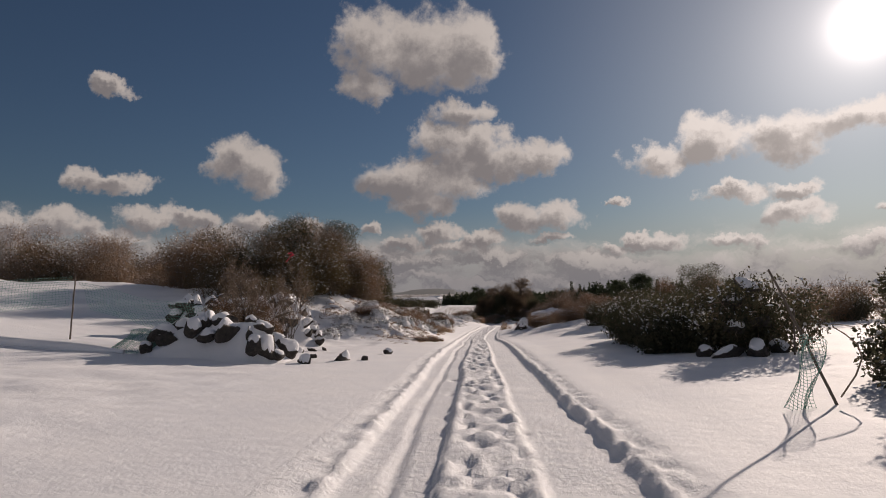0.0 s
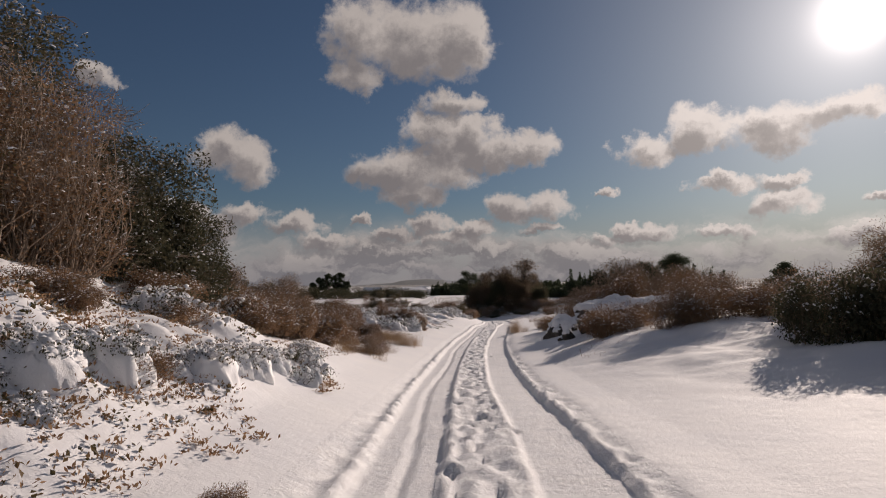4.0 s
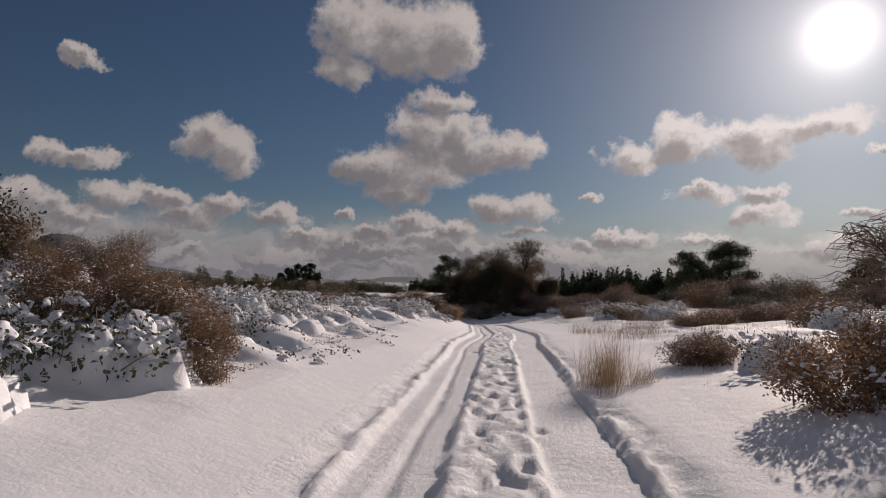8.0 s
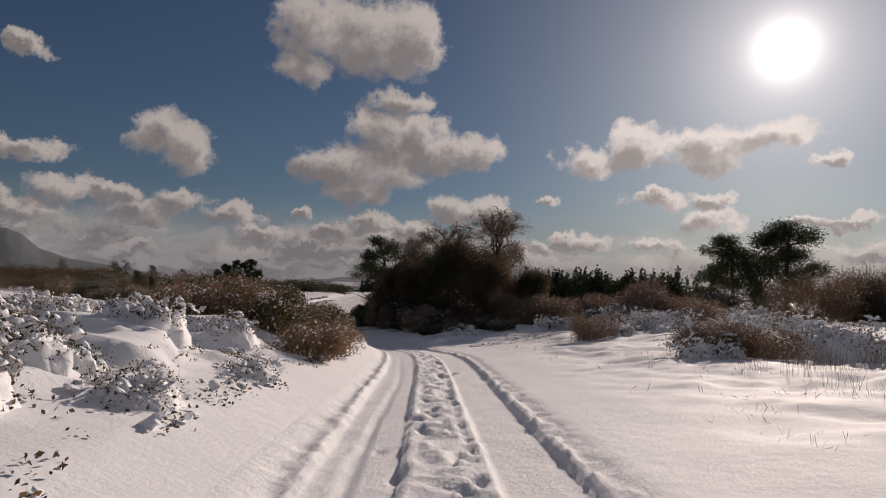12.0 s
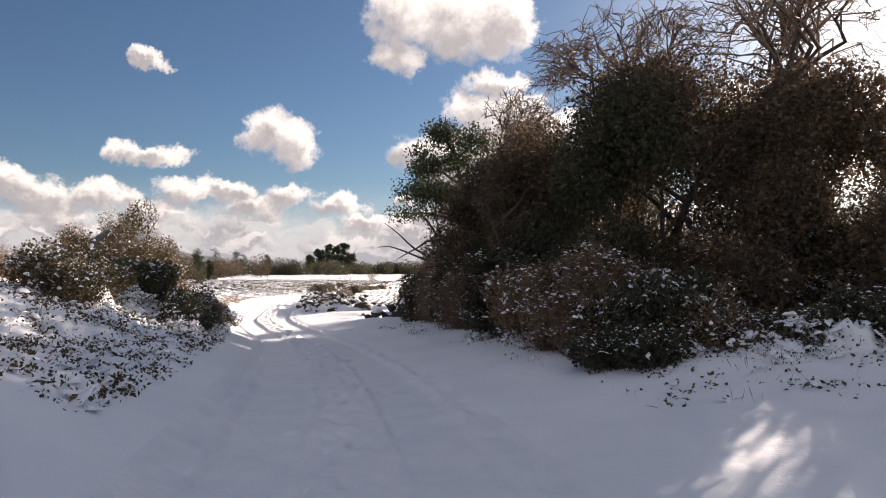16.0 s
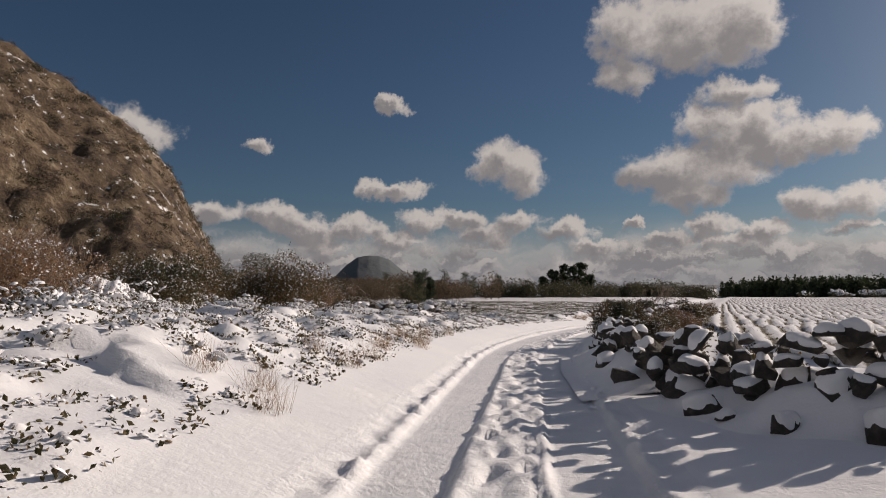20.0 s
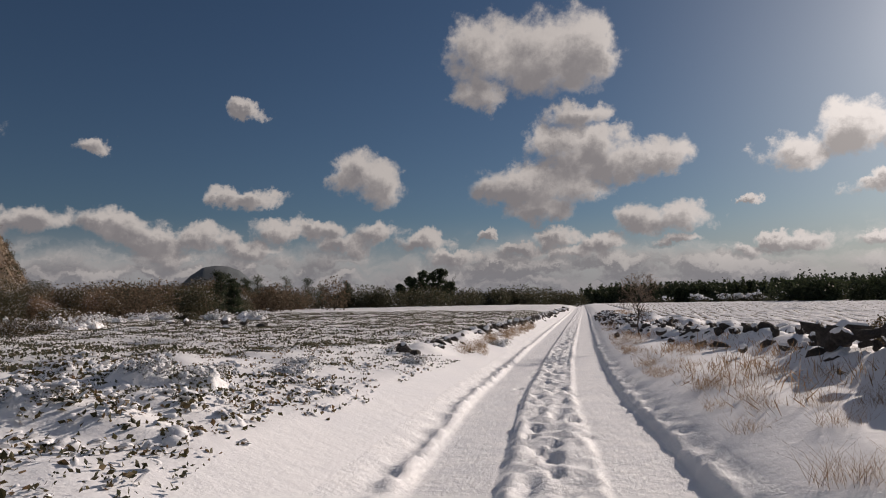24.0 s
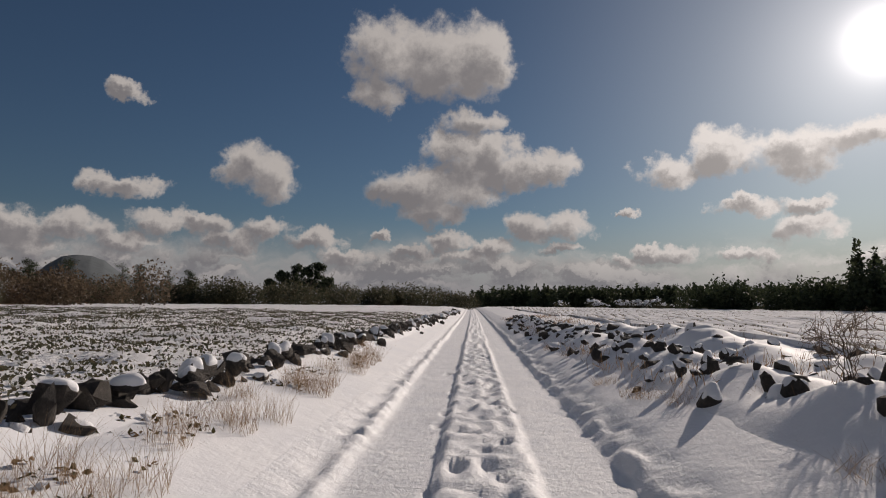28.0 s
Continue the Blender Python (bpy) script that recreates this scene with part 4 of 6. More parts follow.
def hillside_scrub():
    """Shrubs all over the steep hillside, thinner towards the top."""
    rng = np.random.RandomState(33)
    n, m, _ = crag.shape
    k = 2200
    i, j = rng.randint(40, n - 1, k), np.minimum((rng.rand(k) ** 0.7 * (m - 1)).astype(int), m - 1)
    p = crag[i, j]
    r = 1.6 + 2.6 * rng.rand(k)
    lb = np.stack([p[:, 0], p[:, 1], p[:, 2] + r * 0.3 + 20, r, r, r * 0.75], -1)
    for name, label, sel, mat, seed in (("hillside_scrub", "brown scrub on the steep hillside", slice(0, 1400), LEAF_COPSE, 34), ("hillside_bushes", "dark bushes on the steep hillside", slice(1400, k), LEAF_DARK, 35)):
        ob = new(name, crown_mesh(name, lb[sel], 80000 if seed == 34 else 60000, 0.75, mat, seed, 1.4, 0.4))
        ob.location.z = -20
        tagged(ob, label, "shrubs", kind="stuff")


def lobe_line(points, n, r, h, seed, wander=3.0):
    """Lobes of a far row of trees or shrubs along a line, from the ground up."""
    rng = np.random.RandomState(seed)
    pts = np.array(points, float)
    f = np.sort(rng.rand(n)) * (len(pts) - 1)
    i = np.minimum(f.astype(int), len(pts) - 2)
    p = pts[i] + (pts[i + 1] - pts[i]) * (f - i)[:, None] + rng.randn(n, 2) * wander
    rr = r * (0.6 + 0.8 * rng.rand(n))
    hh = h * (0.6 + 0.6 * rng.rand(n))
    z = ground_z(p[:, 0], p[:, 1], False)
    return np.stack([p[:, 0], p[:, 1], z + hh * 0.45, rr, rr, hh * 0.6], -1)


def far_row(name, label, points, n, r, h, leaves, size, mat, seed, wander=3.0, snow=0, snow_size=0.5):
    lb = lobe_line(points, n, r, h, seed, wander)
    z0 = lb[:, 2].min() - h
    lb2 = lb.copy()
    lb2[:, 2] -= z0
    me = crown_mesh(name, lb2, leaves, size, mat, seed, 1.5, 0.3)
    ob = new(name, me)
    ob.location.z = z0
    tagged(ob, label, "shrubs" if h < 4 else "woodland", kind="stuff")
    if snow:
        add_part("snow", snow_bits("snow", lb2, snow, snow_size, seed, 0.3), ob)


def spires(points, n, h, seed, wander):
    """Lobes of narrow conifers: three to a tree, one above another."""
    lb = lobe_line(points, n, 1.0, h, seed, wander)
    out = []
    for x, y, z, r, _, hh in lb:
        t = hh / 0.6
        g = z - hh / 0.6 * 0.45
        for k, w in ((0.25, 0.26), (0.5, 0.2), (0.75, 0.13), (0.92, 0.06)):
            out.append((x, y, g + t * k, t * w, t * w, t * 0.2))
    return np.array(out)


def conifer_wood(name, label, points, n, h, leaves, size, seed, wander):
    lb = spires(points, n, h, seed, wander)
    z0 = lb[:, 2].min() - h
    lb[:, 2] -= z0
    ob = new(name, crown_mesh(name, lb, leaves, size, PINE, seed, 1.8, 0.2))
    ob.location.z = z0
    tagged(ob, label, "woodland", kind="stuff")


hillside_scrub()
# far belts
conifer_wood("conifer_belt", "dark conifer plantation along the far field edge", [(-2, 395), (30, 380), (75, 350), (110, 320)], 760, 6.4, 56000, 1.1, 21, 6)
conifer_wood("conifer_wood", "dark wood rising on the slope beside the fields", [(50, 254), (64, 240), (82, 224)], 130, 8.6, 30000, 0.8, 22, 4)
far_row("wood_mass", "dark depths of the wood on the slope", [(48, 256), (62, 242), (82, 224)], 70, 3.6, 6.6, 22000, 0.8, PINE, 222, 3)
far_row("wood_edge", "dark trees at the foot of the wood", [(31, 271), (40, 262), (48, 254)], 36, 2.6, 4.6, 12000, 0.55, PINE, 221, 2.5)
far_row("field_hedge", "dark hedges and scrub at the far field edge", [(-150, 250), (-95, 255), (-50, 275), (-12, 300)], 130, 2.9, 4.2, 90000, 0.36, LEAF_DARK, 23, 6)
far_row("conifer_mass", "dark depths of the conifer plantation", [(-2, 398), (30, 384), (75, 354), (110, 324)], 300, 3.4, 5.8, 32000, 1.2, PINE, 211, 3)
far_row("scrub_slope", "brown scrub along the foot of the hill", [(-160, 290), (-110, 258), (-85, 235), (-62, 232)], 100, 3.0, 4.6, 90000, 0.32, LEAF_COPSE, 24, 8)
far_row("scrub_belt", "brown and olive scrub below the hillside", [(-95, 250), (-62, 200), (-47, 180)], 110, 2.2, 2.7, 80000, 0.17, LEAF_COPSE, 25, 4)
far_row("scrub_belt_dark", "dark evergreen scrub below the hillside", [(-90, 246), (-58, 204), (-46, 184)], 55, 1.8, 2.6, 60000, 0.15, LEAF_DARK, 26, 4)
far_row("far_hedge", "dark field hedges beyond the lane", [(14, 330), (60, 300), (95, 262)], 90, 2.0, 2.2, 7000, 0.4, LEAF_DARK, 27, 2, 900, 0.5)
far_row("mid_scrub", "dark scrub on the rise beside the lane", [(52, 112), (70, 118), (95, 124)], 80, 1.9, 2.6, 30000, 0.2, LEAF_DARK, 28, 2.5)
far_row("left_scrub_dark", "dark scrub on the slope above the lane", [(-34, 46), (-40, 60), (-50, 84), (-66, 110), (-80, 136)], 100, 2.4, 3.0, 32000, 0.26, LEAF_DARK, 31, 4, 1000, 0.15)
far_row("slope_scrub", "dark scrub along the foot of the snowy slope", [(-42, 44), (-32, 56), (-24, 69), (-19, 77)], 90, 1.8, 3.5, 56000, 0.17, LEAF_COPSE, 32, 2.2, 500, 0.09)

for i, (x, y, h, r) in enumerate([(-65, 341, 11.5, 3.2), (-62.0, 343, 13.5, 3.0), (-58, 340, 12.5, 3.0), (-55, 342, 14.0, 2.9), (-52, 339, 9.0, 2.8), (-68.5, 340, 8.0, 2.8)]):
    leafy_tree(x, y, h, r, 40 + i, PINE, "tall dark pine in a clump between the fields", 3500, 0.55)
pine(27.8, 109, 6.8, 2.3, 51, "broad dark pine standing on the scrubby rise", "pines on the rise", 0.34, 0, 0.13, 1.25, 26000, 0.6)
pine(31.2, 108, 7.8, 2.6, 52, "broad dark pine standing on the scrubby rise", "pines on the rise", 0.32, 0, 0.13, 1.3, 30000, 0.6)
pine(48, 112, 7.0, 2.6, 53, "broad dark pine standing on the scrubby rise", "pines on the rise")
for i, (x, y, h) in enumerate([(-46, 196, 4.6), (-41, 190, 3.4), (-66, 236, 5.6), (-74, 244, 5.0), (-90, 300, 9.5), (-84, 310, 7.5), (-112, 300, 9), (-78, 262, 8.0), (-70, 270, 7.0), (-60, 268, 6.0), (-40, 88, 5.0), (-24, 66, 4.6), (-22, 69.5, 4.0), (-26.5, 68, 5.2), (-19.5, 73, 3.4), (-25, 72, 4.4)]):
    pine(x, y, h, h * 0.24, 60 + i, "small dark pine among the scrub", "pines among the scrub", 0.05, 0, 0.16, 1.7, 4500)


# ---- fields ----
def furrow_build(N, b):
    c = obj_coord(N)
    sep = N.add("ShaderNodeSeparateXYZ")
    N.put(sep.inputs[0], c)
    across = N.math("ADD", N.math("ADD", sep.outputs[0], 5.6), N.math("MULTIPLY", N.math("SUBTRACT", sep.outputs[1], 126.0), 0.02))
    ridge = N.math("ABSOLUTE", N.math("SINE", N.math("MULTIPLY", across, math.pi / 0.48)))
    soil = N.math("ADD", N.math("MULTIPLY", ridge, 0.35), N.math("MULTIPLY", N.noise(c, 3.5, 6, 0.7), 0.65))
    N.put(b.inputs["Base Color"], N.ramp(soil, [(0.38, (0.14, 0.115, 0.08)), (0.475, (0.4, 0.38, 0.34)), (0.55, (0.83, 0.83, 0.85))]))
    bump(N, b, N.noise(c, 14, 5, 0.7), 0.7, 0.06)


FURROW = material("snowy_furrows", furrow_build, 0.9)


def build_furrows():
    """Snow-filled furrows of the field behind the stone wall."""
    u = np.concatenate([np.arange(0, 42, 0.09), np.arange(42, 95, 0.3)])
    v = np.concatenate([np.arange(0, 30, 0.5), np.arange(30, 165, 1.5)])
    U, V = np.meshgrid(u, v, indexing="ij")
    X = -5.6 + U - V * 0.02
    Y = 126.0 + V
    keep = lane_x(Y) + 5.0
    X = np.maximum(X, keep + U * 0.02)
    Z = ground_z(X, Y, False) + 0.02 + 0.09 * np.abs(np.sin(U * np.pi / 0.48)) - 0.4 * (V < 0.2) + 0.05 * (fbm(X * 1.5, Y * 0.8, 4, 3) - 0.5)
    n, m = U.shape
    i = np.arange(n * m).reshape(n, m)
    f = np.stack([i[:-1, :-1], i[1:, :-1], i[1:, 1:], i[:-1, 1:]], -1).reshape(-1, 4)
    tagged(new("furrowed_field", mesh_from("furrowed_field", np.stack([X, Y, Z], -1).reshape(-1, 3), f, FURROW, True)), "ploughed field with snow lying in its furrows", "field", kind="structure")


build_furrows()


def crop_build(N, b):
    c = obj_coord(N)
    f = N.math("ADD", N.math("MULTIPLY", N.noise(c, 10.0, 4, 0.75, 0.4), 0.8), N.math("MULTIPLY", N.noise(c, 0.35, 3), 0.2))
    N.put(b.inputs["Base Color"], N.ramp(f, [(0.34, (0.085, 0.08, 0.05)), (0.385, (0.36, 0.34, 0.29)), (0.425, (0.82, 0.82, 0.84))]))
    bump(N, b, N.noise(c, 7, 5, 0.7), 0.9, 0.12)


CROP = material("snowy_crop", crop_build, 0.9)


def crop_edge(y):
    return np.interp(y, [141, 150, 167, 240], [-17.6, -15.9, -14.4, -13.4])


def crop_z(x, y):
    lump = fbm(x * 2.3, y * 2.3, 3, 3, 0.6)
    return ground_z(x, y, False) + 0.03 + 0.2 * np.maximum(lump - 0.42, -0.15) * sstep(0, 1.5, crop_edge(y) - x) * sstep(0, 3, y - 141.2)


def build_crop():
    """Low leafy crop standing in lumps under the snow."""
    u = np.cumsum(0.16 * 1.013 ** np.arange(150))
    v = np.cumsum(0.2 * 1.007 ** np.arange(260))
    U, V = np.meshgrid(u, v, indexing="ij")
    Y = 141.0 + V
    X = crop_edge(Y) - U
    Z = crop_z(X, Y)
    n, m = U.shape
    i = np.arange(n * m).reshape(n, m)
    f = np.stack([i[:-1, :-1], i[:-1, 1:], i[1:, 1:], i[1:, :-1]], -1).reshape(-1, 4)
    tagged(new("crop_field", mesh_from("crop_field", np.stack([X, Y, Z], -1).reshape(-1, 3), f, CROP, True)), "field of low crop half covered by snow", "field", kind="structure")


build_crop()


def leaf_scatter(name, label, region, count, size, mat, seed, tuft_n=5, upright=0.7, dens=None, width=0.28, thin=0.5, surface=None):
    """Leaves poking out of the snow in small tufts: region gives x, y for two chance values."""
    rng = np.random.RandomState(seed)
    a, b = rng.rand(count), rng.rand(count)
    X, Y = region(a, b)
    if dens is not None:
        keep = fbm(X * dens, Y * dens, seed, 3) > thin
        X, Y = X[keep], Y[keep]
    Z = surface(X, Y) if surface else ground_z(X, Y, False)
    k = len(X)
    P = np.repeat(np.stack([X, Y, Z + 0.02], -1), tuft_n, 0) + rng.randn(k * tuft_n, 3) * np.array([size * 1.0, size * 1.0, 0])
    t = rng.randn(k * tuft_n, 3)
    t[:, 2] = np.abs(t[:, 2]) * upright + 0.25
    t /= np.linalg.norm(t, axis=1)[:, None]
    s = np.cross(t, rng.randn(k * tuft_n, 3))
    s /= np.linalg.norm(s, axis=1)[:, None]
    L = size * (0.5 + rng.rand(k * tuft_n))[:, None]
    q = np.stack([P, P + t * L * 0.5 + s * L * width, P + t * L, P + t * L * 0.5 - s * L * width], 1)
    me = mesh_from(name, q.reshape(-1, 3), np.arange(len(P) * 4).reshape(-1, 4), mat)
    tagged(new(name, me), label, "plants", kind="stuff")


leaf_scatter("field_crop", "fine dark crop leaves poking through the snow on the field",
             lambda a, b: (crop_edge(140.5 + 60 * b) + 0.4 - 40 * a, 140.5 + 60 * b), 110000, 0.05, LEAF_DARK, 71, 3, 0.4, None, 0.3, 0.5, crop_z)


def leaf_clumps(name, label, region, count, seed, dens, thin, size=0.055, reach=0.16, leaves=22):
    """Low clumps of creeping plants: dark leaves round a pillow of snow."""
    rng = np.random.RandomState(seed)
    X, Y = region(rng.rand(count), rng.rand(count))
    keep = fbm(X * dens, Y * dens, seed, 3) > thin
    X, Y = X[keep], Y[keep]
    k = len(X)
    R = reach * (0.5 + rng.rand(k))
    lb = np.stack([X, Y, ground_z(X, Y, False) + 59.98, R, R, R * 0.45], -1)
    ob = new(name, crown_mesh(name, lb, k * leaves, size, LEAF_OLIVE, seed, 1.6, 0.75))
    ob.location.z = -60.0
    tagged(ob, label, "plants", kind="stuff")
    lb[:, 2] += 0.01
    add_part("snow", snow_bits("snow", lb, k, reach * 0.4, seed, 0.5), ob)


leaf_clumps("creeping_plants", "dark leaves of creeping plants poking through the snow on the bank",
            lambda a, b: (lane_x(112 + 34 * b) - 2.3 - 9 * a, 112 + 34 * b), 10000, 72, 0.5, 0.34, 0.05, 0.11, 14)
leaf_clumps("lane_plants", "dark leafy clumps in the snow between lane and field",
            lambda a, b: (lane_x(138 + 30 * b) - 2.0 - 3.6 * a, 138 + 30 * b), 1400, 721, 0.5, 0.44, 0.05, 0.09, 10)
leaf_clumps("shaded_plants", "dark creeping plants in clumps on the bank opposite the trees",
            lambda a, b: (lane_x(96 + 17 * b) - 1.9 - 4.2 * a, 96 + 17 * b), 4200, 722, 0.6, 0.38, 0.042, 0.12, 16)
leaf_clumps("bank_plants", "leafy clumps half buried in the snow on the bank",
            lambda a, b: (lane_x(50 + 42 * b) - 2.0 - 7.5 * a, 50 + 42 * b), 2600, 723, 0.35, 0.5, 0.042, 0.15, 22)
leaf_clumps("slope_plants", "leafy clumps poking through the snow on the steep bank",
            lambda a, b: (-1.6 - 4.2 * a, 24.6 + 8 * b + 0.3 * a), 1100, 724, 0.6, 0.44, 0.045, 0.1, 12)
leaf_clumps("copse_foot_plants", "leafy clumps in the shaded snow at the foot of the copse",
            lambda a, b: (lane_x(92 + 18 * b) + 2.8 + 4.5 * a, 92 + 18 * b), 1500, 725, 0.5, 0.44, 0.045, 0.1, 10)
leaf_scatter("slope_field_leaves", "dark crop leaves poking through the snow on the sloping field",
             lambda a, b: (lane_x(60 + 42 * b) - 9.5 - 24 * a, 60 + 42 * b), 11000, 0.11, LEAF_OLIVE, 726, 3, 0.6, 0.15, 0.3, 0.42)
leaf_scatter("bank_weeds", "dark leaves and stalks poking through the snow on the bank",
             lambda a, b: (lane_x(22 + 88 * b) - 2.6 - 7 * a ** 1.3, 22 + 88 * b), 7000, 0.045, LEAF_BROWN, 73, 7, 0.9, 0.7, 0.14)
leaf_scatter("verge_weeds", "dry stalks poking through the snow on the verge",
             lambda a, b: (lane_x(38 + 70 * b) + 2.6 + 8 * a, 38 + 70 * b), 1500, 0.11, LEAF_BROWN, 74, 5, 2.2, 0.5, 0.02)
leaf_scatter("wall_weeds", "dry stalks among the stones beside the lane",
             lambda a, b: (lane_x(138 + 60 * b) + 1.9 + 2.2 * a, 138 + 60 * b), 1900, 0.16, STRAW, 75, 8, 2.6, 0.5, 0.025)

leaf_scatter("crop_rows", "withered crop rows showing through the snow in the field",
             lambda a, b: (-5.6 + 0.48 * np.floor(a ** 1.4 * 150) + 0.08 * np.sin(b * 900), 126.5 + 110 * b ** 1.4), 60000, 0.07, LEAF_OLIVE, 76, 3, 0.6, None, 0.24)

leaf_scatter("slope_weeds", "dead leaves and stalks on the snowy bank below the thicket",
             lambda a, b: (-1.0 - 4.6 * a, 24.3 + 9 * b + 0.3 * a), 2600, 0.04, LEAF_BROWN, 79, 9, 0.9, 1.1, 0.2, 0.5)
leaf_scatter("wayside_plants", "dark leafy plants poking through the snow beside the field",
             lambda a, b: (lane_x(138 + 34 * b) - 1.9 - 4.6 * a, 138 + 34 * b), 2400, 0.036, LEAF_DARK, 80, 8, 0.6, 1.2, 0.26, 0.53)


# ---- along the lane, first part ----
rng5 = random.Random(5)


def stone_heap(label, places, size, seed, capped=0.95, level=0.0):
    rng = random.Random(seed)
    e = new("stone_heap")
    tagged(e, label, "stones")
    for x, y, dz, k in places:
        stone(e, "stone", x, y, on_ground(x, y, 0) + level + dz + size * k * 0.3, size * k, rng, capped)


def boulder_heap(a, b, h0, h1, wide, count, seed, label):
    """Tumbled boulders along a line from a to b, h0 to h1 high, snow lying on every stone."""
    e = new("stone_heap")
    tagged(e, label, "stones")
    A, B = np.array(a, float), np.array(b, float)
    L = np.linalg.norm(B - A)
    u = (B - A) / L
    nrm = np.array([-u[1], u[0]])

    def height(s, w):
        k = np.clip(s / L, 0, 1)
        return (h0 + (h1 - h0) * k) * np.exp(-(w / wide) ** 2) * sstep(-0.7, 0.4, s) * sstep(L + 0.7, L - 0.4, s)
    S, W = np.meshgrid(np.linspace(-0.9, L + 0.9, 60), np.linspace(-2.4 * wide, 2.4 * wide, 40), indexing="ij")
    X, Y = A[0] + u[0] * S + nrm[0] * W, A[1] + u[1] * S + nrm[1] * W
    Z = ground_z(X, Y, False) + height(S, W) * (0.7 + 0.4 * fbm(X * 1.3, Y * 1.3, 2, 3)) - 0.07
    k = np.arange(X.size).reshape(X.shape)
    f = np.stack([k[:-1, :-1], k[1:, :-1], k[1:, 1:], k[:-1, 1:]], -1).reshape(-1, 4)
    add_part("snow_drift", mesh_from("snow_drift", np.stack([X, Y, Z], -1).reshape(-1, 3), f, SNOW, True), e)
    rng = random.Random(seed)
    for i in range(count):
        s, w = rng.uniform(-0.4, L + 0.4), rng.gauss(0, 0.6 * wide)
        h = float(height(np.array(s), np.array(w)))
        if h > 0.08:
            r = rng.uniform(0.18, 0.34)
            x, y = A[0] + u[0] * s + nrm[0] * w, A[1] + u[1] * s + nrm[1] * w
            stone(e, "stone", x, y, on_ground(x, y, 0) + h * 0.85 + 0.15 * r, r, rng, 0.92, 1.15)


boulder_heap((-6.7, 14.4), (-4.35, 14.0), 0.75, 1.0, 0.58, 52, 81, "heap of dark basalt boulders, every stone capped with snow")
boulder_heap((-8.7, 19.2), (-5.15, 20.6), 1.0, 1.6, 0.7, 84, 83, "tumbled wall of dark basalt boulders thick with snow")
hedge(["bramble"], (-6.0, 23.2), (-3.4, 26.8), 10, 0.55, 0.42, 1081, 0.3, "brambles on the bank")
hedge(["bramble"], (-4.6, 24.4), (-2.4, 27.4), 9, 0.4, 0.3, 1083, 0.25, "brambles on the bank")
hedge(["bramble", "bramble", "withered"], (-4.4, 26.6), (-2.9, 31.5), 11, 0.55, 0.45, 1082, 0.3, "brambles on the bank")
hedge(["withered", "bramble"], (-2.4, 27.4), (-1.6, 34), 12, 0.38, 0.4, 1084, 0.2, "brown scrub on the bank")
hedge(["withered"], (-1.7, 25.0), (-1.0, 27.2), 7, 0.22, 0.3, 1085, 0.15, "brown scrub on the bank")
hedge(["withered"], (-2.6, 35), (-1.6, 46), 14, 0.38, 0.4, 1086, 0.35, "brown scrub on the bank")
for i, (x, y, s) in enumerate([(-1.95, 16.9, 0.17), (-2.75, 14.3, 0.27), (-2.2, 14.5, 0.12), (-3.5, 14.9, 0.16), (-4.2, 17.8, 0.15), (-4.5, 17.2, 0.22), (-4.0, 18.3, 0.14), (-2.9, 15.5, 0.1), (-3.3, 13.6, 0.2), (-6.2, 18.8, 0.12)]):
    r = random.Random(90 + i)
    tagged(stone(None, "stone", x, y, on_ground(x, y, 0) + s * 0.15, s, r, 0.6), "small dark stone half sunk in the snow", "stone", "stones lying in the snow")

hedge(["withered", "olive"], (-7.4, 24.6), (-4.6, 31.6), 9, 1.25, 2.4, 101, 0.2, "big thicket")
hedge(["olive", "withered", "evergreen"], (-9.6, 25.4), (-5.6, 34), 9, 1.7, 3.2, 102, 0.3, "big thicket")
hedge(["evergreen", "olive"], (-4.6, 32.6), (-4.3, 35.4), 4, 1.1, 2.5, 103, 0.12, "big thicket")
hedge(["withered", "evergreen"], (-12.5, 27), (-9, 35), 6, 2.0, 3.0, 104, 0.5, "big thicket")
hedge(["olive"], (-7.6, 22.6), (-6.2, 23.0), 4, 0.75, 1.8, 1041, 0.15, "snowy bush behind the stones")
hedge(["withered"], (-3.2, 34), (-2.6, 37), 5, 0.7, 0.8, 1032, 0.2, "brown scrub on the bank")
hedge(["evergreen", "withered", "withered"], (-38, 42), (-13, 38.5), 16, 2.6, 4.0, 106, 1.0, "dark thicket on the slope")
hedge(["bramble", "withered", "withered"], (-3.6, 33), (-3.0, 41), 12, 0.7, 0.7, 107, 0.4, "brambles on the bank")
hedge(["withered"], (-3.7, 37), (-3.4, 47), 11, 0.8, 0.95, 109, 0.45, "brown scrub on the bank")
hedge(["withered"], (-2.9, 42.4), (-3.6, 48.5), 9, 0.7, 1.05, 1095, 0.3, "brown scrub on the bank")
hedge(["withered"], (-1.9, 43.2), (-2.6, 45.6), 5, 0.4, 0.6, 1096, 0.2, "brown scrub on the bank")
hedge(["withered"], (-6.8, 36), (-6.5, 47), 11, 1.3, 1.4, 110, 0.9, "brown scrub on the bank")
for i in range(12):
    x, y = -0.9 - 0.9 * rng5.random(), 36 + 10 * rng5.random()
    tuft(x - 0.2, y, 0.2, 0.34, i, i)

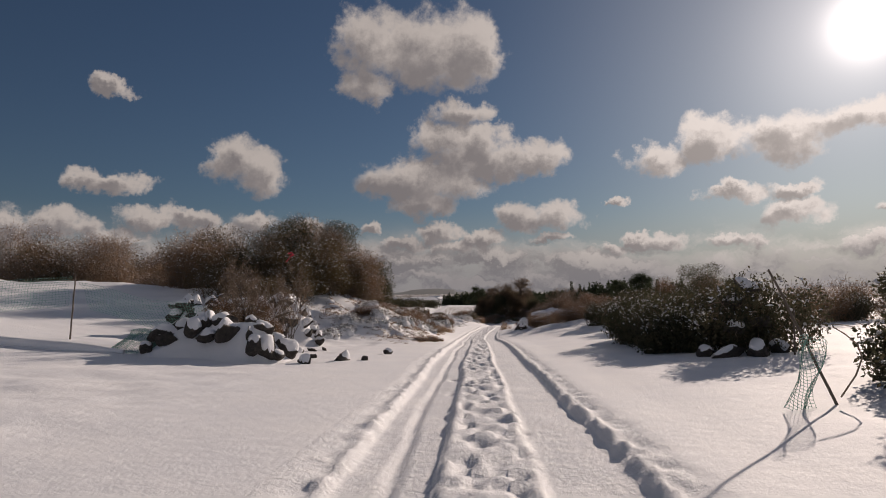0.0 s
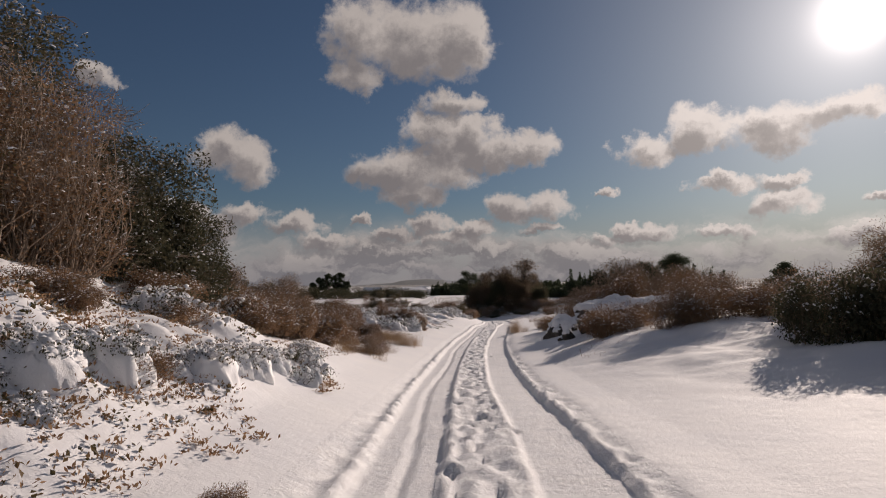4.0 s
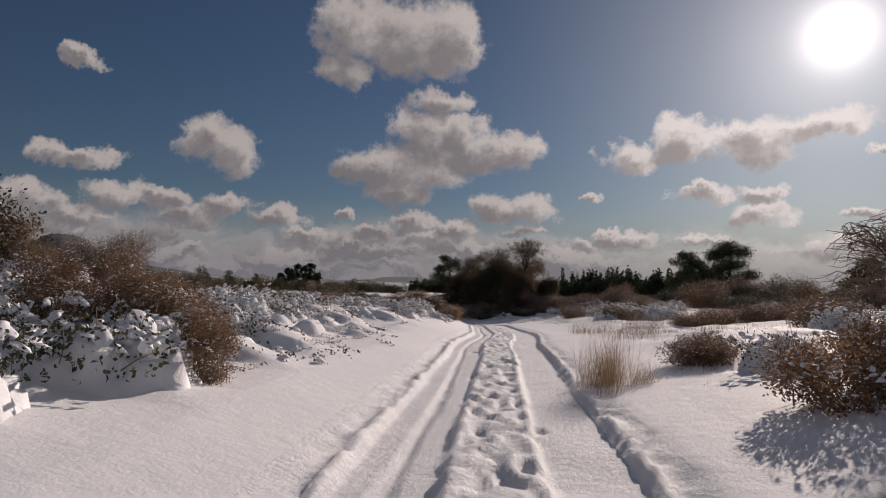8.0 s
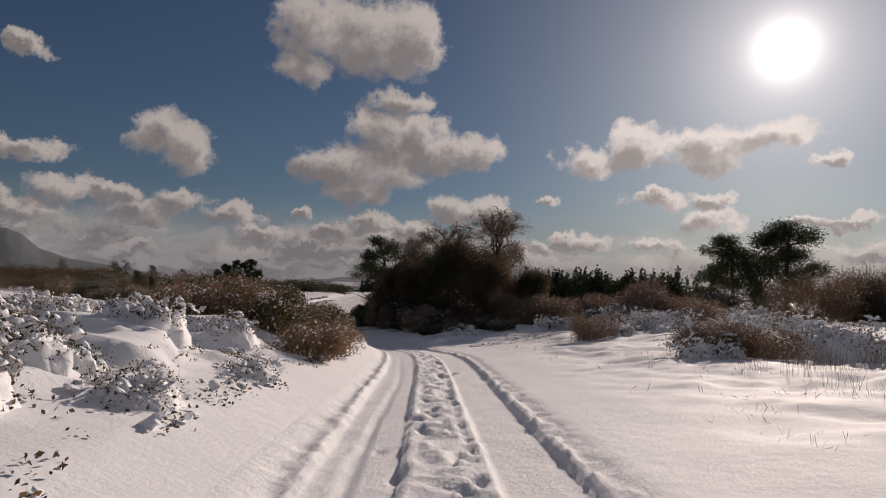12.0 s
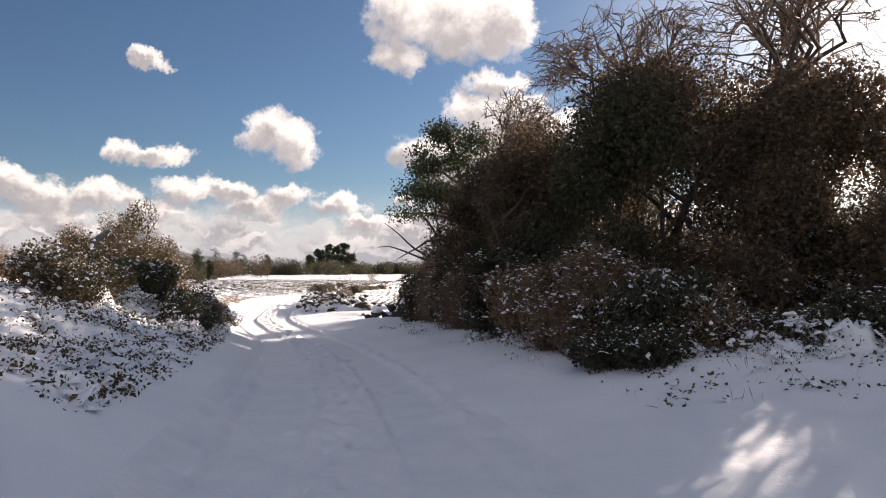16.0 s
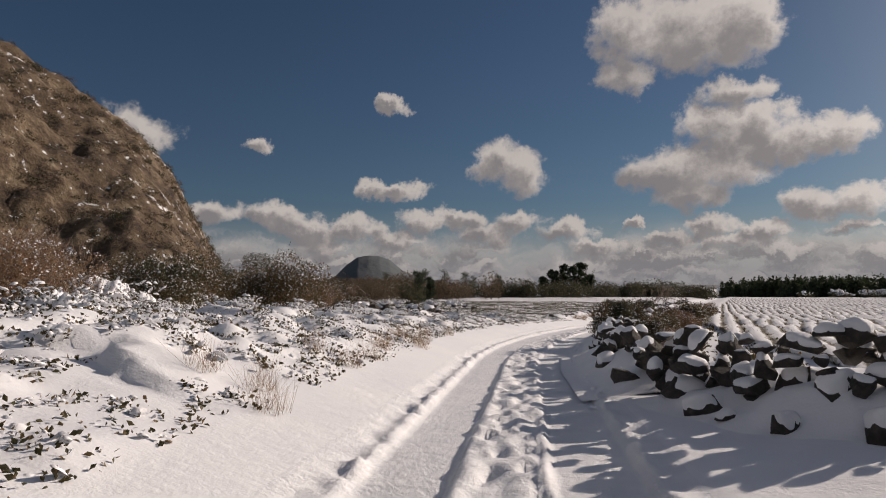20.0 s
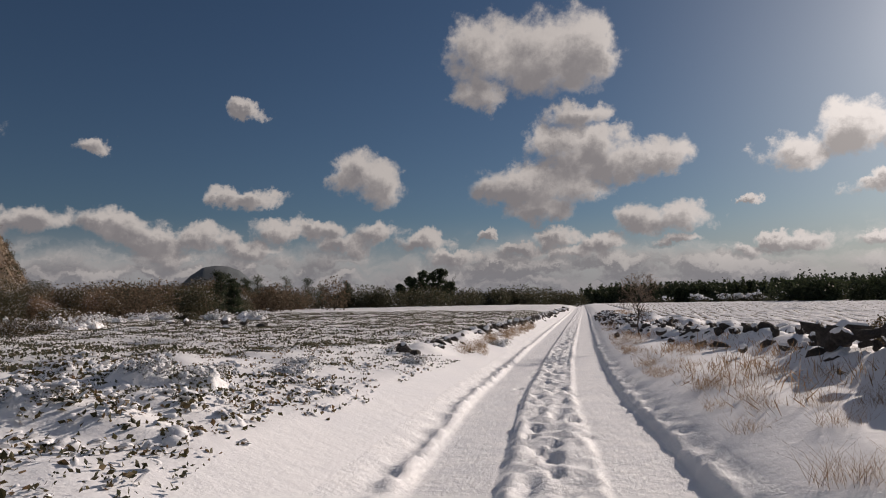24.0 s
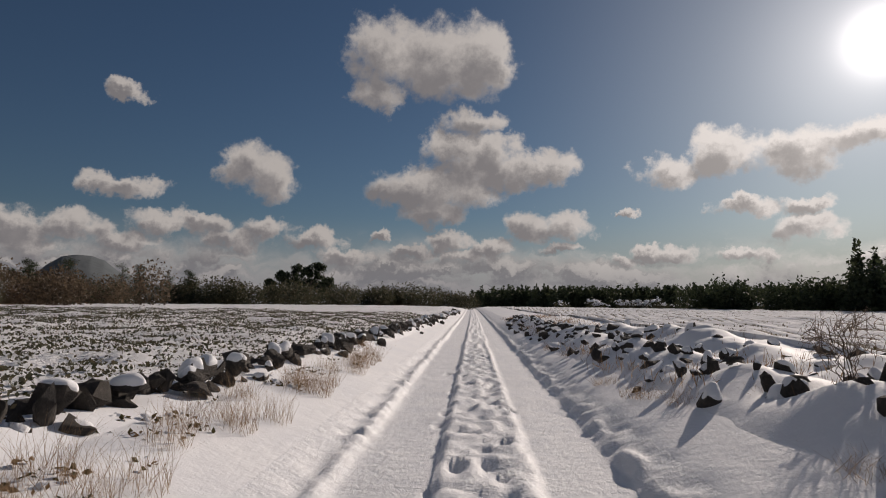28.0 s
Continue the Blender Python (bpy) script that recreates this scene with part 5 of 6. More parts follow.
# ivy-covered wall and hedge on the other side
hedge(["evergreen"], (5.25, 14.2), (5.9, 22.5), 10, 1.1, 1.5, 111, 0.25, "ivy-covered hedge")
hedge(["evergreen"], (6.5, 13.6), (7.6, 22.5), 9, 1.3, 1.75, 112, 0.3, "ivy-covered hedge")
hedge(["evergreen"], (7.9, 25.5), (9.2, 32), 7, 1.15, 1.7, 113, 0.3, "dark hedge")
hedge(["evergreen", "withered"], (9, 24), (26, 25), 12, 1.3, 1.7, 114, 0.6, "low hedge round the plot")
hedge(["withered", "evergreen", "withered"], (6.0, 41.4), (13, 37), 14, 1.1, 1.3, 116, 0.8, "brown scrub beside the lane")
hedge(["withered", "evergreen"], (7, 36), (13, 34), 7, 1.3, 1.9, 117, 0.6, "brown scrub beside the lane")
hedge(["evergreen", "withered"], (13, 40), (20, 50), 9, 1.6, 2.6, 118, 0.8, "dark thicket")
stone_heap("tumbled wall stones under the ivy, capped with snow", [(5.4, 12.9, 0, 1.0), (5.9, 12.7, 0, 1.1), (6.4, 12.9, 0, 0.9), (5.7, 13.2, 0.45, 1.0), (6.2, 13.3, 0.5, 1.1), (5.8, 13.5, 0.95, 0.9), (5.1, 13.4, 0, 0.8), (6.1, 13.6, 1.3, 0.9)], 0.3, 119, 0.95)

# ---- second part: mound, scrub, reeds ----
def snowy_boulder(x, y, rx, ry, h, seed, line, label):
    """A big rough boulder with a thick lumpy quilt of snow over its top."""
    e = new("boulder")
    e.location = (x, y, on_ground(x, y, 0.25))
    tagged(e, label, "boulder")
    for name, mat, quilt in (("rock", ROCK, False), ("snow_cap", SNOW, True)):
        bm = bmesh.new()
        bmesh.ops.create_icosphere(bm, subdivisions=5, radius=1)
        for v in bm.verts:
            c = v.co.copy()
            o = Vector((seed * 1.7, 0, 0))
            n1, n2, n3 = noise.noise(c * 1.2 + o), noise.noise(c * 3.1 + o), noise.noise(c * 8.0 + o)
            k = 1 + 0.28 * n1 + 0.13 * n2 + 0.05 * n3
            z = max(c.z, -0.2)
            if quilt:
                up = max(0.0, min(1.0, (c.z - line + 0.55 * n1 + 0.5 * n2 + 0.3 * n3) / 0.16))
                k = k * (0.96 + 0.09 * up) + up * (0.07 * noise.noise(c * 5.5 + o) + 0.05 * noise.noise(c * 11.0 + o))
            v.co = Vector((c.x * rx * k, c.y * ry * k, z * h * k))
        for f in bm.faces:
            f.smooth = quilt
        me = bpy.data.meshes.new(name)
        bm.to_mesh(me)
        bm.free()
        me.materials.append(mat)
        add_part(name, me, e)


SNOWY = "big dark boulder under a thick lumpy cover of snow"
snowy_boulder(6.4, 46.6, 1.4, 1.4, 1.05, 3, 0.55, SNOWY)
snowy_boulder(4.75, 46.1, 0.7, 0.75, 0.8, 5, 0.35, SNOWY)
snowy_boulder(7.9, 45.9, 1.1, 1.0, 0.95, 8, 0.5, SNOWY)
snowy_boulder(5.5, 45.5, 0.7, 0.6, 0.6, 9, 0.3, SNOWY)
hedge(["withered", "withered", "evergreen"], (5.9, 48.3), (10.5, 47.2), 8, 1.05, 1.75, 122, 0.25, "brown thicket beside the lane")
hedge(["withered", "bramble"], (6.2, 47.0), (8.2, 46.4), 5, 0.5, 0.5, 1221, 0.3, "brown thicket beside the lane")
hedge(["withered"], (6.8, 50.5), (9.6, 55), 8, 1.2, 1.3, 123, 0.5, "brown thicket beside the lane")
hedge(["withered"], (9.5, 47), (13, 57), 8, 1.5, 1.9, 124, 0.7, "brown thicket beside the lane")
stone_heap("dark basalt rocks with snow caps beside the lane", [(4.5, 43.6, 0, 1.1), (5.0, 43.9, 0, 0.9), (5.3, 43.3, 0, 1.0), (4.8, 43.5, 0.25, 0.9), (5.2, 43.8, 0.22, 0.8), (5.6, 43.7, 0, 0.8), (4.2, 43.9, 0, 0.5)], 0.28, 1251, 0.35)
hedge(["bramble"], (4.8, 44.0), (6.0, 44.4), 3, 0.5, 0.7, 1252, 0.1, "brown scrub beside the lane")
hedge(["withered", "bramble"], (5.6, 50), (6.2, 58), 6, 0.8, 0.8, 125, 0.3)
hedge(["withered", "bramble", "evergreen"], (21, 80), (40, 103), 24, 1.4, 1.1, 1264, 1.6, "scrub on the rise")
hedge(["evergreen", "evergreen", "withered"], (22, 90), (58, 116), 30, 1.9, 2.6, 1265, 1.8, "dark scrub on the rise")
hedge(["evergreen", "withered"], (17, 98), (30, 106), 12, 1.6, 2.2, 1266, 1.2, "dark scrub on the rise")
hedge(["withered"], (-9.5, 41), (-28, 54), 20, 1.5, 1.5, 1267, 1.2, "brown scrub on the slope")
hedge(["withered", "bramble"], (11.5, 57), (15, 70), 8, 1.2, 1.0, 126, 1.0, "brown scrub beside the lane")
THORN = "bare brown thorny bush with arching twigs"
for i, (x, y, r, h) in enumerate([(6.6, 51.0, 1.2, 1.5), (8.0, 50.6, 1.6, 2.6), (7.4, 53.2, 1.5, 1.9), (9.4, 52.4, 1.8, 2.7), (9.2, 55.6, 1.6, 1.9), (11.2, 55.0, 1.8, 2.2)]):
    twig_crown(x, y, THORN, 0.045, (0.1, 0, h * 0.5), (r, r, h * 0.55), 127 + i, 9, 8, 9, 0.007, (0, 0, 0.12))
for i in range(11):
    a = rng5.gauss(0, 0.22)
    tuft(3.85 + a, 54.6 + rng5.gauss(0, 0.3), 0.17, 0.85 - abs(a), i, i, "golden grass beside the lane")
for i in range(34):
    tuft(6.2 + 3.2 * rng5.random(), 61.5 + 6 * rng5.random(), 0.34, 0.42, i, i, "reeds beside the lane")
hedge(["withered"], (10, 67), (12.5, 70), 4, 0.9, 0.9, 1261, 0.3, "brown scrub beside the lane")
for i in range(24):
    tuft(10.3 + 4.2 * rng5.random(), 74 + 7 * rng5.random(), 0.3, 0.5, i, i, "reeds beside the lane")
for i in range(40):
    tuft(12 + 6 * rng5.random(), 74 + 12 * rng5.random(), 0.35, 0.55, i, i, "reeds beside the lane")
for i in range(16):
    tuft(-0.5 - 1.2 * rng5.random(), 43 + 3.2 * rng5.random(), 0.24, 0.5, i, i)
hedge(["withered", "olive", "withered"], (-2.7, 52.8), (-0.9, 52.2), 6, 0.5, 0.8, 131, 0.12, "scrub on the bank")
hedge(["bramble"], (-2.5, 50), (-1.4, 76), 20, 0.9, 0.6, 132, 0.9, "brambles on the bank")
hedge(["bramble", "bramble", "bramble", "withered"], (-4.5, 52), (-3, 78), 24, 1.1, 0.65, 133, 1.0, "brambles on the bank")
hedge(["bramble"], (0.0, 66), (0.9, 74), 8, 0.55, 0.5, 134, 0.3, "brambles on the bank")
hedge(["evergreen", "withered", "withered"], (-27, 64), (-15, 80), 14, 2.0, 2.8, 1351, 0.8, "dark scrub on the slope")
hedge(["withered", "withered", "bramble"], (-24, 62), (-12, 80), 12, 1.6, 1.7, 1352, 0.9, "dark scrub on the slope")
for i, (k, x, y, r, h) in enumerate([("olive", 2.5, 87.2, 0.5, 0.5), ("bramble", 2.7, 88.4, 0.45, 0.35), ("bramble", 1.7, 86.9, 0.6, 0.45), ("withered", 2.35, 78.6, 0.75, 1.0), ("olive", 1.5, 79.6, 0.85, 1.1), ("withered", 2.6, 80.6, 0.65, 0.95), ("withered", -0.3, 79.5, 0.85, 1.2), ("withered", 0.7, 80.2, 0.8, 1.25), ("bramble", 0.4, 75.8, 0.7, 0.5), ("bramble", 2.0, 75.0, 0.45, 0.3),
                                     ("bramble", 1.6, 72.4, 0.55, 0.35), ("withered", -0.8, 74.6, 0.6, 0.5), ("bramble", -0.6, 71.5, 0.7, 0.45), ("bramble", 1.2, 77.2, 0.6, 0.5)]):
    shrub(k, x, y, r, h, i * 2.1, i, "scrub on the bank before the bend")
hedge(["withered", "olive"], (1.4, 82), (1.9, 86), 5, 0.7, 0.75, 135, 0.2, "brown scrub on the bank")
hedge(["withered", "bramble", "bramble"], (-2.4, 78), (-0.5, 90), 10, 0.9, 0.7, 136, 0.6, "brown scrub on the bank")
hedge(["withered", "bramble"], (10.8, 88), (13, 92), 4, 1.1, 1.2, 137, 0.5, "brown humps of scrub")
hedge(["withered", "bramble"], (10.6, 79), (12.6, 83.5), 4, 1.05, 1.0, 138, 0.5, "brown humps of scrub")
hedge(["bramble", "bramble", "bramble", "withered"], (14, 82), (20, 100), 14, 1.5, 1.1, 139, 1.4, "snowy humps of scrub")

# ---- the copse at the bend ----
hedge(["withered", "olive", "withered"], (0.2, 88.2), (1.4, 92.5), 8, 0.75, 0.95, 141, 0.3, "leafy scrub on the bank")
hedge(["bramble", "withered", "withered"], (1.5, 87.8), (2.2, 92.5), 9, 0.5, 0.55, 1411, 0.2, "leafy scrub on the bank")
hedge(["withered", "olive"], (-2.5, 92), (-3.5, 100), 8, 0.9, 1.0, 1412, 0.5, "leafy scrub on the bank")
hedge(["olive", "bramble", "withered"], (2.3, 88.2), (2.6, 92), 6, 0.38, 0.5, 142, 0.1, "tall brown scrub on the bank")
DARK = "dark evergreen tree in the copse, ivy round its trunk"
# the last three trees are added, mostly out of view, to shade the lane
for i, (x, y, h, r) in enumerate([(5.6, 106.8, 4.6, 1.9), (7.8, 103.6, 4.9, 2.1), (9.5, 101.4, 3.8, 1.7), (7.4, 107.2, 5.7, 2.3), (9.8, 104.0, 4.5, 2.0), (3.8, 110.6, 4.0, 1.8), (4.4, 113.6, 4.6, 1.9), (8.4, 110.6, 6.2, 2.4), (5.3, 104.9, 4.3, 1.6), (6.6, 103.0, 4.4, 1.6), (10.8, 107.0, 6.0, 2.3), (6.0, 110.0, 6.2, 2.2), (11.8, 102.2, 2.9, 1.6), (4.3, 107.6, 4.6, 1.6), (4.9, 120.6, 5.8, 1.8), (6.3, 118.6, 6.4, 2.0), (5.5, 116.3, 5.6, 1.8)]):
    leafy_tree(x, y, h, r, 150 + i, LEAF_COPSE if i % 3 else LEAF_DARK, DARK)
pine(3.6, 112.6, 6.2, 2.8, 161, "leaning pine at the edge of the copse", "", 0.5, -0.08, 0.11, 0.78, 17000)
for i, (k, x, y, r, h) in enumerate([("evergreen", 1.9, 112.8, 0.95, 1.7), ("evergreen", 2.5, 111.2, 1.0, 2.1), ("evergreen", 2.1, 114.0, 0.85, 1.6), ("evergreen", 3.1, 113.0, 1.3, 2.7), ("withered", 3.0, 109.6, 1.0, 2.0), ("evergreen", 3.6, 108.2, 1.0, 2.0), ("evergreen", 3.4, 114.6, 1.2, 2.4)]):
    shrub(k, x, y, r, h, i * 1.3, i, "dark thicket at the edge of the copse")
TWISTED = "bare tree with a rounded crown of twisted twigs above the copse"
twig_crown(10.0, 104.0, TWISTED, 0.14, (0.0, 0, 5.35), (2.3, 2.3, 1.5), 162, 10, 9, 9, 0.010, (0.1, 0, 3.9))
twig_crown(7.4, 104.6, TWISTED, 0.12, (-0.3, 0, 5.0), (1.9, 1.9, 1.4), 163, 8, 8, 9, 0.011, (0, 0, 3.4))
twig_crown(5.0, 107.5, TWISTED, 0.1, (0, 0, 4.6), (1.2, 1.2, 1.2), 1631, 6, 6, 8, 0.011, (0, 0, 3.0))
hedge(["withered", "evergreen", "withered"], (2.4, 111.4), (4.4, 105.4), 7, 0.9, 1.7, 164, 0.2, "undergrowth at the edge of the copse")
hedge(["withered", "evergreen", "withered"], (4.6, 104.6), (10.2, 100.6), 8, 0.95, 1.6, 1641, 0.2, "undergrowth at the edge of the copse")
hedge(["withered"], (10.6, 100.0), (13.4, 98.2), 4, 1.4, 1.9, 165, 0.25, "brown humps of scrub")
hedge(["bramble", "withered"], (13.6, 99), (20, 96), 7, 1.3, 1.5, 1651, 0.5, "brown humps of scrub")
hedge(["bramble", "withered", "bramble", "bramble"], (11.6, 97.6), (13.4, 91.5), 11, 1.15, 1.1, 1652, 0.4, "snowy scrub beside the copse")
hedge(["bramble", "withered", "bramble"], (14, 98), (15.8, 91), 10, 1.4, 1.5, 1653, 0.5, "snowy scrub beside the copse")
hedge(["evergreen"], (1.2, 115.4), (1.8, 116.8), 3, 0.85, 1.5, 166, 0.15)
hedge(["evergreen", "withered", "evergreen"], (4.5, 105.0), (5.9, 100.4), 8, 0.8, 1.35, 1671, 0.15, "undergrowth at the edge of the copse")
hedge(["evergreen", "withered"], (5.9, 100.6), (7.2, 99.2), 4, 0.75, 1.1, 1672, 0.15, "undergrowth at the edge of the copse")
hedge(["olive", "bramble", "evergreen"], (5.9, 99.8), (9.8, 97.0), 12, 0.6, 0.6, 1673, 0.35, "snowy undergrowth at the foot of the copse")
hedge(["bramble"], (4.3, 103.5), (7.6, 97.6), 8, 0.45, 0.3, 167, 0.25)

# bank opposite the copse
for i, (k, x, y, r, h) in enumerate([("olive", -6.5, 114.7, 0.6, 0.95), ("olive", -7.4, 114.7, 0.85, 1.9), ("olive", -8.3, 114.3, 1.1, 2.9), ("olive", -9.3, 113.9, 1.2, 3.5), ("olive", -8.6, 115.6, 1.0, 2.7), ("evergreen", -10.2, 115.0, 1.4, 3.1),
                                   ("olive", -7.5, 113.6, 0.6, 0.9), ("withered", -11.4, 114.4, 1.3, 3.3), ("olive", -10.4, 113.0, 1.0, 2.6), ("olive", -6.5, 110.4, 0.9, 3.3), ("olive", -7.4, 110.8, 1.0, 3.0), ("olive", -5.6, 110.4, 0.7, 2.3), ("olive", -5.9, 109.4, 0.8, 2.0), ("withered", -5.2, 109.5, 0.8, 1.2), ("bramble", -4.9, 110.4, 0.8, 0.8), ("bramble", -4.4, 109.6, 0.7, 0.6), ("olive", -4.9, 108.8, 0.7, 0.9), ("withered", -4.3, 108.6, 0.6, 0.6), ("bramble", -4.7, 111.2, 0.5, 0.4)]):
    shrub(k, x, y, r, h, i * 1.7, i, "tall leafy shrubs on the bank")
hedge(["bramble"], (-2.5, 101.5), (-4.4, 110.5), 12, 0.6, 0.45, 173, 0.25, "brambles on the bank")
hedge(["bramble", "olive", "bramble", "evergreen", "bramble"], (-1.0, 102.6), (-4.2, 110.6), 24, 0.62, 0.75, 1731, 0.15, "leafy plants under snow on the bank")
hedge(["bramble", "olive", "evergreen"], (-2.2, 101.5), (-5.4, 109.4), 16, 0.75, 0.9, 1732, 0.3, "leafy plants under snow on the bank")
hedge(["withered", "bramble"], (-5.5, 98), (-9, 108), 10, 1.2, 1.2, 174, 0.8, "brown scrub on the bank")

# ---- walls and fields of the last part ----
stone_heap("heap of dark stones under the trees", [(0.2, 114.2, 0, 1), (0.6, 114.6, 0, 1.1), (1.0, 114.2, 0, 0.9), (0.7, 114.9, 0.3, 1.0), (1.3, 114.8, 0.2, 1.2), (1.2, 115.3, 0.5, 1.0), (1.8, 114.6, 0.1, 1.0), (-0.1, 114.5, 0, 0.6), (1.7, 115.2, 0.5, 0.9), (2.2, 115.0, 0.2, 1.1)], 0.3, 181, 0.6)
for i, (x, y, s) in enumerate([(-1.0, 117.9, 0.13), (-0.7, 117.5, 0.11), (-0.5, 117.8, 0.12), (0.1, 117.6, 0.08)]):
    tagged(stone(None, "stone", x, y, on_ground(x, y, 0) + s * 0.2, s, random.Random(190 + i), 0.3), "small dark stone lying on the snow", "stone", "stones lying in the snow")
stone_wall("tumbled dry stone wall of dark basalt with thick snow caps", [(-7.2, 130.6), (-6.5, 127.8), (-5.3, 124.2)], 3, 0.2, 201, 0.95, 0.75, 0.26, 0.0, 1.1, 0.5, 0.32)
stone_wall("tumbled dry stone wall of dark basalt with thick snow caps", [(-5.3, 124.2), (-4.0, 122.5), (-1.6, 122.2)], 4, 0.2, 2011, 0.95, 0.72, 0.3, 0.0, 1.15, 0.5, 0.36)
stone_wall("low dry stone wall of dark basalt with snow caps", [(-2.2, 122.6), (2.5, 122.8), (9, 123.4), (16, 124)], 2, 0.15, 202, 0.85, 0.9, 0.2, 0.0, 1.0, 0.4, 0.22, 0.25)
stone_wall("dry stone wall of dark basalt under snow and shrubs", [(-7.2, 131.5), (-7.5, 138), (-7.3, 149)], 3, 0.17, 203, 0.6, 0.95, 0.26, 0.0, 1.15, 0.5, 0.2, 0.08)
hedge(["olive", "withered"], (-5.6, 126.6), (-6.6, 137), 10, 0.4, 0.6, 204, 0.2, "shrubs growing along the wall")
hedge(["evergreen", "olive"], (-7.7, 133.5), (-7.3, 137), 6, 0.5, 0.85, 205, 0.15, "dark ivy on the wall")
hedge(["evergreen", "evergreen", "withered"], (-8.0, 136.8), (-7.5, 142.5), 10, 0.5, 0.85, 2051, 0.18, "dark ivy on the wall")
hedge(["olive", "withered"], (-6.6, 131), (-5.6, 150), 12, 0.6, 0.7, 206, 0.3, "shrubs growing along the wall")
stone_wall("low dry stone wall of dark basalt beside the field", [(-14.1, 151.0), (-14.0, 156), (-14.1, 161)], 2, 0.115, 211, 0.3, 1.2, 0.3, -0.04, 1.2, 0.5, 0.2, 0.25)
stone_wall("low dry stone wall of dark basalt beside the field", [(-14.2, 161), (-13.9, 167), (-13.5, 178), (-13.2, 195)], 2, 0.14, 212, 0.25, 0.85, 0.17, 0.0, 1.3, 0.35, 0.08, 0.06)
stump = tagged(stone(None, "standing_stone", -13.75, 160.1, on_ground(-13.75, 160.1, 0) + 0.18, 0.2, random.Random(77), 1.0, 1.9), "upright dark field stone with snow on one side", "stone")
stone_wall("low dry stone wall of dark basalt beside the far field", [(-13.2, 195), (-12.6, 240)], 1, 0.28, 213, 0.5, 1.3, 0.15)
stone_wall("tumbled stone wall half buried in snow and dry grass", [(-7.0, 149), (-7.2, 153), (-7.9, 157.5), (-8.3, 162), (-8.5, 170), (-8.6, 180), (-8.5, 196)], 2, 0.125, 214, 0.5, 1.0, 0.42, 0.0, 1.25, 0.55, 0.2, 0.16)
stone_wall("loose field stones behind the wall, capped with snow", [(-6.0, 150), (-6.4, 158), (-7.2, 166), (-7.4, 178)], 1, 0.15, 215, 0.6, 0.9, 0.5, 0.0, 1.2, 0.5, 0.2, 0.12)
twig_crown(2.2, 119.6, "small bare tree beside the heap of stones", 0.035, (0.0, 0, 1.7), (0.8, 0.8, 1.0), 2211, 8, 6, 6, 0.005, (0.0, 0, 0.7))
twig_crown(-8.75, 159.6, "small bare tree growing out of the stone wall", 0.027, (0.1, 0, 1.4), (0.85, 0.85, 0.7), 221, 8, 6, 7, 0.0038, (0.0, 0, 0.75))
twig_crown(-7.6, 141.6, "small bare tree with spreading twigs beside the wall", 0.035, (0.0, 0, 1.15), (1.0, 0.9, 0.6), 222, 6, 3, 2, 0.005, (0.1, 0, 0.45))
twig_crown(-8.1, 165.3, "leafless shrub with thin stems among the stones", 0.014, (0, 0, 0.42), (0.42, 0.42, 0.45), 223, 9, 4, 4, 0.003, (0, 0, 0.1))
stone_heap("cairn of dark stones at the corner of the field", [(-29 + 0.6 * i, 163 + 0.5 * (i % 3), 0.2 * (i % 2), 0.8 + 0.2 * (i % 3)) for i in range(9)], 0.26, 216, 0.8)
hedge(["bramble", "evergreen"], (-38, 178), (-31, 176), 5, 1.2, 1.1, 217, 0.6, "snowy thicket at the field edge")
hedge(["bramble"], (-14.8, 139), (-14.0, 158), 12, 0.4, 0.22, 2181, 0.5, "snowy brambles beside the lane")
hedge(["bramble"], (-14.5, 114), (-17, 134), 10, 0.9, 0.55, 218, 1.0, "snowy brambles beside the lane")
hedge(["withered", "olive", "bramble"], (-22, 128), (-34, 152), 16, 1.3, 1.5, 2191, 1.0, "scrub below the hillside")
hedge(["evergreen", "withered", "olive"], (-45, 182), (-66, 238), 20, 2.1, 3.2, 2190, 2.0, "scrub below the hillside")
hedge(["withered", "olive", "evergreen"], (-28, 134), (-50, 182), 26, 1.8, 2.8, 2192, 1.6, "scrub below the hillside")
hedge(["bramble", "bramble", "olive"], (-26, 146), (-42, 182), 16, 1.3, 1.0, 2193, 1.2, "snowy thicket at the field edge")
boulder_heap((-19.4, 138.4), (-16.4, 140.4), 0.16, 0.2, 0.55, 30, 2194, "low heap of dark field stones with snow caps")
hedge(["withered", "olive", "evergreen", "bramble"], (-17.5, 116), (-22, 138), 18, 1.3, 1.8, 219, 1.0, "scrub below the slope")
for i in range(18):
    y = 116 + 16 * rng5.random()
    tuft(float(lane_x(y)) - 2.0 - 1.1 * rng5.random(), y, 0.2, 0.42, i, i)
for i in range(48):
    y = 153 + 20 * rng5.random()
    tuft(float(lane_x(y)) - 1.75 - 0.5 * rng5.random(), y, 0.17, 0.34, i, i)
for i in range(84):
    y = 141 + 36 * rng5.random()
    tuft(float(lane_x(y)) + 1.75 + 1.6 * rng5.random() ** 1.3, y, 0.18, 0.15 + 0.1 * rng5.random(), i, i)


# ---- net, posts and sticks at the start ----
def net_build(N, b):
    c = obj_coord(N)
    N.put(b.inputs["Base Color"], N.ramp(N.noise(c, 6, 4), [(0.3, (0.10, 0.28, 0.24)), (0.7, (0.2, 0.42, 0.36))]))


NET = material("green_net", net_build, 0.7)
WOOD = material("weathered_wood", tint_build([(0.2, (0.07, 0.055, 0.045)), (0.6, (0.14, 0.115, 0.095)), (0.9, (0.22, 0.19, 0.16))], 6.0, 0.6, 50.0, 0.005, False), 0.9)


